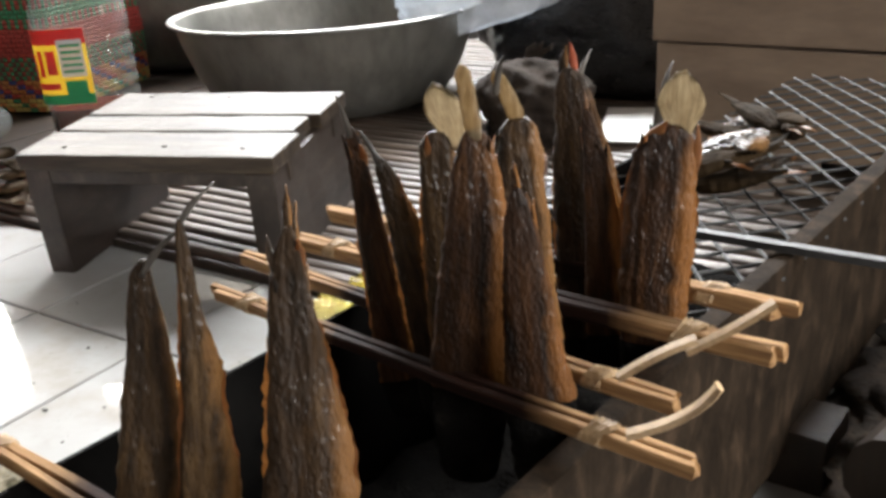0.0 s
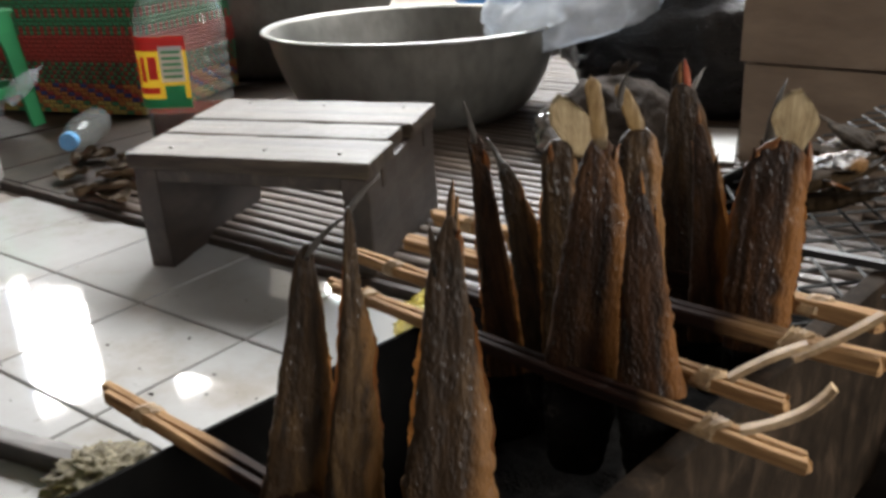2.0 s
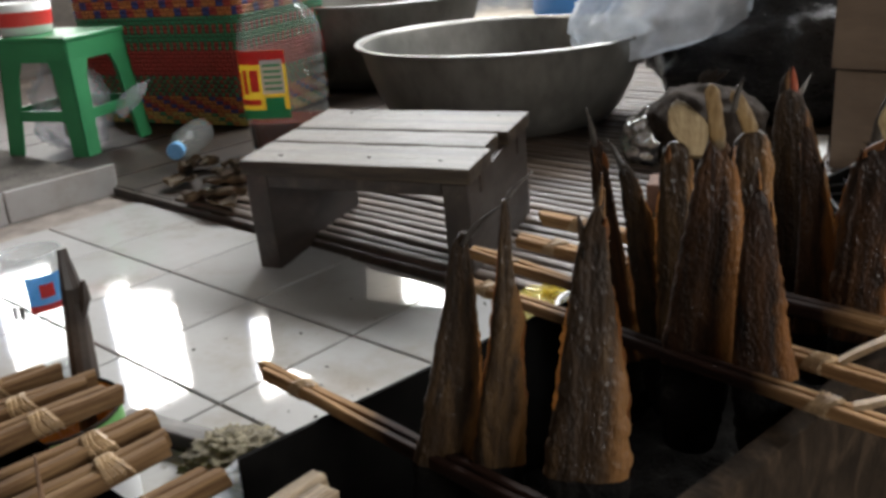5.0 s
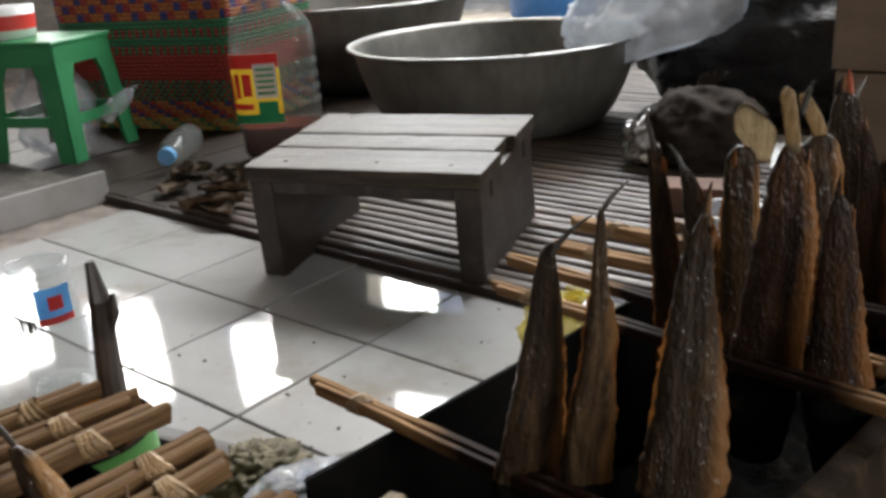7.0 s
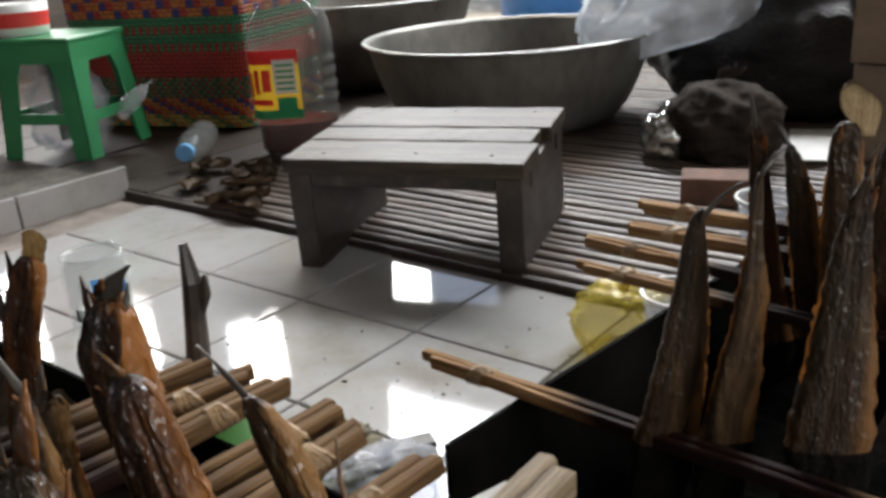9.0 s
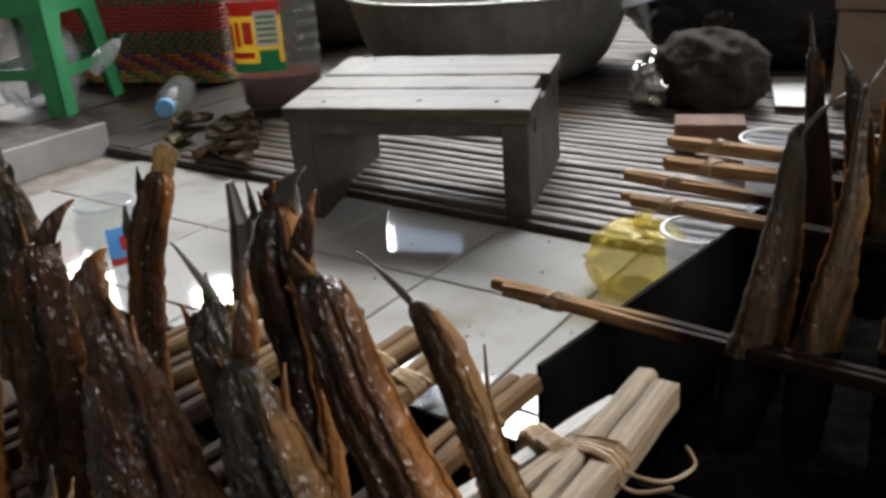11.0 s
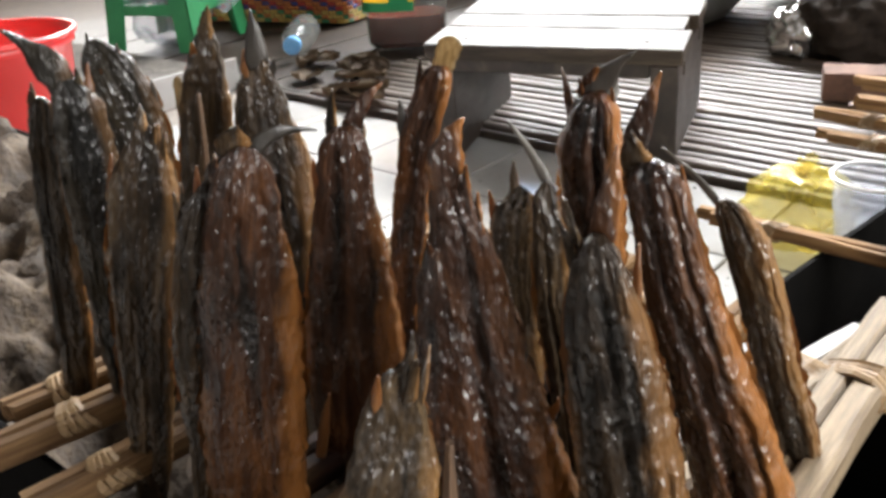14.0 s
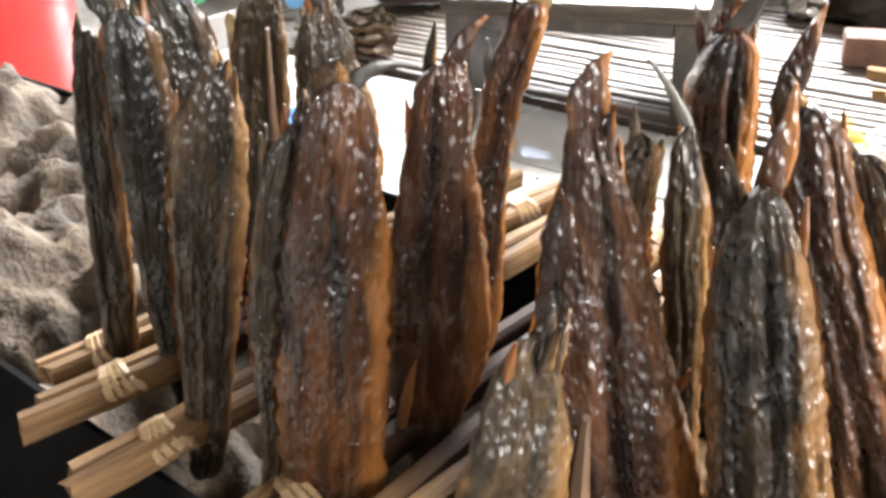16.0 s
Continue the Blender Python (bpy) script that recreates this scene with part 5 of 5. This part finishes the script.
def cup(m, label, tint):
    cu = thing("plastic_cup", m, label, "cup", "plastic cups behind the trough")
    part("wall", lathe(bmesh.new(), [(0.026, 0), (0.028, 0.002), (0.04, 0.1), (0.0385, 0.1), (0.0265, 0.004)], 40, True, True), M_BAGCLEAR, cu, smooth=True)
    pts = [(0.0412 * math.cos(a), 0.0412 * math.sin(a), 0.1) for a in [2 * math.pi * k / 48 for k in range(49)]]
    part("rim", tube(bmesh.new(), pts, 0.0022, 8), M_WHITE, cu, "white rolled rim", smooth=True)
    part("print_band", lathe(bmesh.new(), [(0.0335, 0.042), (0.0378, 0.076)], 40, False, False), tint, cu)
    return cu


cup(pose(0.722, 0.052, 0), "clear plastic cup with a white rim and coloured print", M_BAGCLEAR)
cup(pose(0.715, 0.33, 0.022), "clear plastic cup with a white rim on the bamboo floor", M_BAGCLEAR)


def glass_bottle():
    gb = thing("glass_jar", pose(0.166, -0.265, 0), "clear glass jar with a blue and red label on the tiles", "jar")
    prof = [(0.02, 0.006), (0.031, 0.0), (0.035, 0.004), (0.036, 0.02), (0.0355, 0.05), (0.036, 0.125), (0.0345, 0.138), (0.031, 0.146), (0.0325, 0.148), (0.0325, 0.153), (0.029, 0.153), (0.029, 0.146), (0.033, 0.135), (0.0335, 0.02), (0.028, 0.008)]
    part("glass", lathe(bmesh.new(), prof, 44, True, False), M_GLASS, gb, smooth=True)

    def arc(a0, a1, z0, z1, r):
        bm, n = bmesh.new(), 10
        p = [[bm.verts.new((r * math.cos(radians(a0 + (a1 - a0) * i / n)), r * math.sin(radians(a0 + (a1 - a0) * i / n)), z)) for i in range(n + 1)] for z in (z0, z1)]
        fs = [bm.faces.new((p[0][i], p[0][i + 1], p[1][i + 1], p[1][i])) for i in range(n)]
        bmesh.ops.solidify(bm, geom=fs, thickness=0.0004)
        return bm
    part("rim", tube(bmesh.new(), [(0.032 * math.cos(a), 0.032 * math.sin(a), 0.151) for a in [2 * math.pi * k / 44 for k in range(45)]], 0.0022, 6), M_GLASS, gb, smooth=True)
    lab = part("label", arc(-40, 22, 0.09, 0.138 - 0.006, 0.0367), M_SKYBLUE, gb, "blue printed label")
    part("label_band", arc(-40, 22, 0.09, 0.098, 0.0373), M_REDP, lab)
    part("label_band", arc(-20, 5, 0.106, 0.122, 0.0373), M_REDP, lab)
    for k, (a0, a1) in enumerate(((-78, -70), (-68, -64), (-62, -53), (-51, -47))):
        part("label_bar", arc(a0, a1, 0.083 + 0.002 * (k % 2), 0.098, 0.0367), M_CHAR, gb)
    return gb


glass_bottle()

# stick standing by the trough, tin under the skewers
sp = thing("wooden_stake", frame_of((0.497, -0.384, 0.0), (0.509, -0.374, 0.256), 30), "dark split stake standing upright on the tiles", "stake")
bm = tube(bmesh.new(), [(0, 0, 0), (0.001, 0, 0.08), (0, 0.001, 0.16), (0.001, 0, 0.225), (-0.003, 0, 0.257)], [0.013, 0.0125, 0.0125, 0.011, 0.004], 11, 0.75)
part("shaft", rough_up(bm, 0.004, 45), M_WOODSIDE, sp)
part("knot", rough_up(tube(bmesh.new(), [(0.006, 0, 0.2), (0.011, 0, 0.216), (0.012, 0, 0.232)], [0.004, 0.0045, 0.002], 7), 0.001, 60), M_WOODSIDE, sp)
can = thing("lacquered_tin", pose(0.535, -0.424, 0), "open green printed tin with an orange lacquered inside", "tin")
part("wall", lathe(bmesh.new(), [(0.051, 0.0), (0.052, 0.002), (0.052, 0.145)], 48, True, False), M_LIME, can, smooth=True)
part("inner_wall", lathe(bmesh.new(), [(0.0505, 0.145), (0.0505, 0.004)], 48, False, True), M_ORANGE, can, "shiny orange inside", smooth=True)
part("rim", tube(bmesh.new(), [(0.052 * math.cos(a), 0.052 * math.sin(a), 0.146) for a in [2 * math.pi * k / 48 for k in range(49)]], 0.0016, 8), M_RUST, can, "thin rusty rim", smooth=True)
part("print_band", lathe(bmesh.new(), [(0.0527, 0.055), (0.0527, 0.095)], 48, False, False), M_WHITE, can, "white printed band", smooth=True)
part("print_band", lathe(bmesh.new(), [(0.0527, 0.02), (0.0527, 0.045)], 48, False, False), M_YELLOW, can, "yellow printed band", smooth=True)
crumple("corn_husk", pose(0.515, -0.262, 0.0, 0, 0, 20), (0.042, 0.038, 0.026), 14, M_HUSK, "crumpled dry greenish husk on the tiles", "husk", 0.45, 3.2, 5)
crumple("clear_bag", pose(0.597, -0.275, 0.0, 0, 0, 60), (0.052, 0.042, 0.045), 15, M_BAGCLEAR, "crumpled clear plastic bag by the trough corner", "bag", 0.2, 1.5, 5)
for k, (x, y, a, ln) in enumerate(((0.44, -0.27, 12, 0.16), (0.56, -0.24, 55, 0.1), (0.7, -0.44, 35, 0.12))):
    fw = thing("firewood", pose(x, y, 0.0 if k != 2 else 0.0, 0, 0, a), "split dark firewood stick on the tiles", "firewood", "firewood by the tin")
    part("log", rough_up(boxbm(-ln / 2, -0.012, 0, ln / 2, 0.012, 0.02, bevel=0.003), 0.003, 30, k), M_WOODSIDE, fw)

# red bucket behind the ash trough
bu = thing("red_bucket", pose(-0.24, -0.365, 0.0), "bright red plastic bucket on the tiles", "bucket")
part("bucket_wall", lathe(bmesh.new(), [(0.075, 0.0), (0.08, 0.003), (0.1, 0.22), (0.105, 0.222), (0.107, 0.236), (0.103, 0.236), (0.096, 0.22), (0.076, 0.006)], 56), M_RED, bu, smooth=True)
part("rim", tube(bmesh.new(), [(0.107 * math.cos(a), 0.107 * math.sin(a), 0.236) for a in [2 * math.pi * k / 56 for k in range(57)]], 0.004, 8), M_RED, bu, smooth=True)

# ash in both troughs
def ash_bed(name, x0, x1, y0, y1, base, amp, m, label, material):
    bm = bmesh.new()
    nx, ny = int((x1 - x0) / 0.007), int((y1 - y0) / 0.007)
    g = []
    for i in range(nx + 1):
        row = []
        for j in range(ny + 1):
            x, y = x0 + (x1 - x0) * i / nx, y0 + (y1 - y0) * j / ny
            q = Vector((x * 16, y * 16, 0))
            dist = noise.voronoi(Vector((x * 19, y * 19, 0)))[0][0]
            h = amp * (1.6 * (0.6 - min(0.9, dist)) + 0.8 * noise.noise(q * 0.5) + 0.6 * (1 - 2 * abs(noise.noise(q))) + 0.45 * (1 - 2 * abs(noise.noise(q * 2.3))) + 0.2 * noise.noise(q * 6))
            row.append(bm.verts.new((x, y, base(x, y) + h)))
        g.append(row)
    for a, b in zip(g, g[1:]):
        for j in range(ny):
            bm.faces.new((a[j], a[j + 1], b[j + 1], b[j]))
    ob = part(name, bm, material, None, smooth=True)
    ob.matrix_world = m
    return tagged(ob, label, "ash", kind="stuff")


ash_bed("wood_ash", -0.39, 0.96, -0.725, -0.485, lambda x, y: 0.14 + 0.03 * min(1, max(0, (0.45 - x) / 0.3)) - 0.07 * min(1, max(0, (x - 0.5) / 0.1)), 0.028, pose(0, 0, 0), "heaped pale grey wood ash with clods", M_ASH)
ash_bed("charcoal", 0.003, 0.185, 0.0, 0.72, lambda x, y: 0.075, 0.01, pose(0.8, -0.433, 0, 0, 0, -math.degrees(TR)), "dark charcoal and ash under the fish", M_COAL_SHADE)

# rear part of the long trough: bar, wire grid and dark fish on it
rod = thing("iron_bar", pose(0.835, 0.048, 0.212, 0, 0, -1.5), "flat grey iron bar across the trough", "bar")
part("bar", boxbm(0, -0.004, 0, 0.31, 0.004, 0.006, bevel=0.001), M_WIRE, rod)
grill = thing("wire_grill", pose(0.86, 0.06, 0.2, 0, 0, -7), "sooty diamond wire grill over the trough", "grill")
for k in range(-14, 15):
    for s in (-1, 1):
        p0, p1 = Vector((0.1 + k * 0.035 - 0.3, 0.25 - s * 0.3 * 1.25, 0)), Vector((0.1 + k * 0.035 + 0.3, 0.25 + s * 0.3 * 1.25, 0))
        d = p1 - p0
        lo, hi = 0.0, 1.0
        for ax, mn, mx in ((0, 0.0, 0.205), (1, -0.13, 0.62)):
            ta, tb = (mn - p0[ax]) / d[ax], (mx - p0[ax]) / d[ax]
            lo, hi = max(lo, min(ta, tb)), min(hi, max(ta, tb))
        if hi - lo > 0.03:
            part("wire", tube(bmesh.new(), [p0 + d * lo, p0 + d * hi], 0.0015, 5), M_WIRE, grill)
rg = random.Random(21)
for k in range(12):
    a = rg.uniform(0, 6.28)
    ln, z = rg.uniform(0.07, 0.1), 0.211 + 0.011 * (k // 3)
    x, y = 0.985 + rg.uniform(-0.03, 0.03) - 0.5 * ln * math.cos(a), 0.2 + rg.uniform(-0.05, 0.06) - 0.5 * ln * math.sin(a)
    smoked_fish((x, y, z), (x + ln * math.cos(a), y + ln * math.sin(a), z + rg.uniform(0.0, 0.025)), math.degrees(a) + 90, 500 + k,
                ((0.0, -7, 7), (0.3, -14, 13), (0.6, -11, 10), (0.85, -6, 6), (1.0, -3, 3)), M_FISHD if k % 3 else M_FISHG, "char", blades=(((0, ln * 960), (3, ln * 1090), (9, ln * 1180), 20, M_FISHD if k % 2 else M_FLAP),), foot=None, on="heaped on wire grill")

# right of the trough: legs, ash on the ground, logs
for k, (x, y) in enumerate(((1.07, 0.1), (1.1, 0.42))):
    bl = thing("support_block", pose(x, y, 0, 0, 0, -7), "blackened wooden block under the trough side", "block")
    part("block", rough_up(boxbm(-0.03, -0.03, -0.004, 0.03, 0.03, 0.05, bevel=0.004), 0.004, 20, k), M_WOODDARK, bl)
crumple("ash_heap", pose(1.3, 0.2, 0.0), (0.2, 0.3, 0.05), 18, M_ASH, "grey heap of ash and charcoal beside the trough", "ash", 0.3, 3.0, 5, parts="ash")
lg = thing("charred_log", pose(1.2, 0.16, 0.02, 0, 0, 70), "thick charred log beside the trough", "log")
part("log", rough_up(tube(bmesh.new(), [(-0.15, 0, 0.04), (-0.05, 0, 0.045), (0.06, 0.01, 0.045), (0.2, 0, 0.04)], 0.04, 14), 0.006, 25), M_WOODDARK, lg)

# loose bent strips at the skewer ends
for k, (p, q, r) in enumerate((((1.055, -0.245, 0.236), (1.082, -0.236, 0.246), (1.089, -0.231, 0.262)),
                               ((1.035, -0.206, 0.238), (1.05, -0.197, 0.251), (1.066, -0.187, 0.257)),
                               ((1.05, -0.15, 0.228), (1.07, -0.136, 0.238), (1.087, -0.125, 0.253)))):
    sk = thing("bamboo_strip", pose(0, 0, 0), "loose bent bamboo strip at the end of a skewer", "strip", "loose bamboo strips")
    pts = [Vector(p) * (1 - t) ** 2 + Vector(q) * 2 * t * (1 - t) + Vector(r) * t * t for t in [i / 8 for i in range(9)]]
    part("strip", tube(bmesh.new(), pts, 0.0052, 6, 0.35), M_TIE, sk)

# stray splinters among the fish
for k, (p, q, r) in enumerate((((0.642, -0.655, 0.215), (0.64, -0.65, 0.35), 0.0022),
                               ((0.852, -0.553, 0.225), (0.839, -0.548, 0.29), 0.0016), ((0.813, -0.704, 0.2), (0.808, -0.7, 0.284), 0.0045))):
    sp = thing("bamboo_splinter", frame_of(p, q, 40), "thin bamboo splinter standing among the fish", "splinter", "stray splinters")
    ln = (Vector(q) - Vector(p)).length
    part("shaft", tube(bmesh.new(), [(0, 0, 0), (0.0008, 0, ln * 0.4), (-0.0006, 0.0006, ln * 0.75), (0.001, 0, ln)], [r, r, r * 0.9, r * 0.4], 6, 0.7), M_BAMBOO, sp)

# ---- outside ----
drum = thing("blue_drum", pose(-2.0, 4.2, -0.13), "blue plastic drum standing in the yard", "drum")
part("shell", lathe(bmesh.new(), [(0.26, 0), (0.28, 0.02), (0.28, 0.3), (0.29, 0.31), (0.28, 0.32), (0.28, 0.6), (0.29, 0.61), (0.28, 0.62), (0.28, 0.86), (0.25, 0.88)], 40), M_BLUE, drum, smooth=True)
bench = thing("yard_bench", pose(-1.2, 4.6, -0.13, 0, 0, 12), "low pale wooden bench in the bright yard", "bench")
for k in range(3):
    part("plank", boxbm(-0.5, -0.15 + 0.105 * k, 0.36, 0.5, -0.05 + 0.105 * k, 0.39, bevel=0.004), M_BAMBOO, bench)
for sx in (-1, 1):
    for sy in (-1, 1):
        part("leg", boxbm(sx * 0.43 - 0.03, sy * 0.11 - 0.03, 0, sx * 0.43 + 0.03, sy * 0.11 + 0.03, 0.36, bevel=0.003), M_BAMBOO, bench)
crate = thing("white_crate", pose(-0.75, 4.55, -0.13, 0, 0, 5), "white plastic crate beside the bench", "crate")
part("shell", boxbm(-0.16, -0.12, 0, 0.16, 0.12, 0.42, bevel=0.01), M_WHITE, crate)


def shrub(m, size, seed):
    sh = thing("garden_shrub", m, "leafy green garden shrub in daylight", "shrub", "shrubs in the yard")
    r = random.Random(seed)
    part("trunk", tube(bmesh.new(), [(0, 0, 0), (0.03, 0, size * 0.35), (0.0, 0.04, size * 0.7)], [0.05, 0.04, 0.015], 8), M_WOODDARK, sh)
    vs, fs = [], []
    for k in range(2600):
        d = Vector((r.gauss(0, 1), r.gauss(0, 1), r.gauss(0, 0.8))).normalized() * size * 0.55 * r.uniform(0.35, 1.05)
        d *= 1 + 0.4 * noise.noise(d * 2.0 + Vector((seed, 0, 0)))
        c = d + Vector((0, 0, size * 0.75))
        a = Vector((r.uniform(-1, 1), r.uniform(-1, 1), r.uniform(-0.6, 0.3))).normalized()
        b = a.cross(Vector((r.uniform(-1, 1), r.uniform(-1, 1), 1))).normalized()
        s = r.uniform(0.035, 0.075)
        i = len(vs)
        vs += [tuple(c - a * s), tuple(c + b * s * 0.45), tuple(c + a * s), tuple(c - b * s * 0.45)]
        fs += [(i, i + 1, i + 2, i + 3)]
    me = bpy.data.meshes.new("crown")
    me.from_pydata(vs, [], fs)
    me.materials.append(M_FOLIAGE)
    o = new("crown", me)
    o.parent = sh
    return sh


for k, (x, y, s) in enumerate(((-3.3, 5.6, 2.0), (-1.8, 6.4, 2.3), (0.2, 6.2, 1.9), (1.9, 5.6, 2.2))):
    shrub(pose(x, y, -0.13), s, 40 + k)

# crumbs of charcoal and bark scattered over the tiles
rc = random.Random(77)
bm = bmesh.new()
for k in range(80):
    x, y = (rc.gauss(0.5, 0.18), rc.gauss(-0.12, 0.12)) if k % 3 else (rc.uniform(-0.45, 0.75), rc.uniform(-0.4, 0.18))
    if not (-0.5 < x < 0.76 and -0.46 < y < 0.185):
        continue
    s = rc.uniform(0.0005, 0.0021)
    r = bmesh.ops.create_icosphere(bm, subdivisions=1, radius=s)
    a, e = rc.uniform(0, 3.1), rc.uniform(1.0, 2.2)
    for v in r["verts"]:
        q = Vector((v.co.x * e, v.co.y, v.co.z * 0.6)) + Vector((noise.noise(v.co * 900 + Vector((k, 0, 0))),) * 3) * s * 0.3
        v.co = Vector((x + q.x * math.cos(a) - q.y * math.sin(a), y + q.x * math.sin(a) + q.y * math.cos(a), s * 0.55 + q.z))
tagged(part("crumbs", bm, M_CHAR), "dark crumbs of charcoal and bark on the tiles", "crumbs", kind="stuff")

# ---- floor tiles and slats ----
bm = boxbm(-0.0985, -0.0985, -0.011, 0.0985, 0.0985, 0.0, bevel=0.0015, seg=1)
tile_mesh = part("tile", bm, M_TILE, floor).data
bpy.data.objects["tile"].location = (0.1, 0.1, 0)
for i in range(-2, 10):
    for j in range(-9, 1):
        if (i, j) == (0, 0):
            continue
        o = new("tile", tile_mesh)
        o.parent, o.location = floor, (0.1 + 0.2 * i, 0.1 + 0.2 * j, 0)
        o.scale.y = 1.0 if j < 0 else 0.94
        if j == 0:
            o.location.y = 0.094
        if i < -2:
            o.scale.x = 0.5
rnd = random.Random(5)
y = 0.2
k = 0
while y < 1.75:
    w = rnd.uniform(0.02, 0.03)
    bm = bmesh.new()
    x0, x1 = -0.3 + rnd.uniform(-0.04, 0.02), 1.0 + rnd.uniform(-0.1, 0.1)
    pts = [(x0 + (x1 - x0) * i / 12, y + w / 2 + 0.0025 * noise.noise(Vector((i * 0.5, k * 2.1, 0))), 0.012 + rnd.uniform(-0.001, 0.001)) for i in range(13)]
    tube(bm, pts, w / 2, 8, 0.55)
    part("slat", bm, M_SLAT, deck, smooth=True)
    y += w + rnd.uniform(0.002, 0.007)
    k += 1
for k in range(9):
    x1 = -0.305 - k * 0.13
    part("plank", rough_up(boxbm(x1 - 0.124, 0.2, -0.012, x1, 2.9, 0.012 + 0.004 * rnd.random(), bevel=0.003), 0.002, 9, k), M_WOODDARK, boards)
for k in range(7):
    part("tile", boxbm(-0.513, -0.02 - 0.2 * k, -0.004, -0.504, 0.204 - 0.2 * k if k == 0 else -0.024 - 0.2 * (k - 1), 0.058, bevel=0.0015, seg=1), M_TILE, kerb)
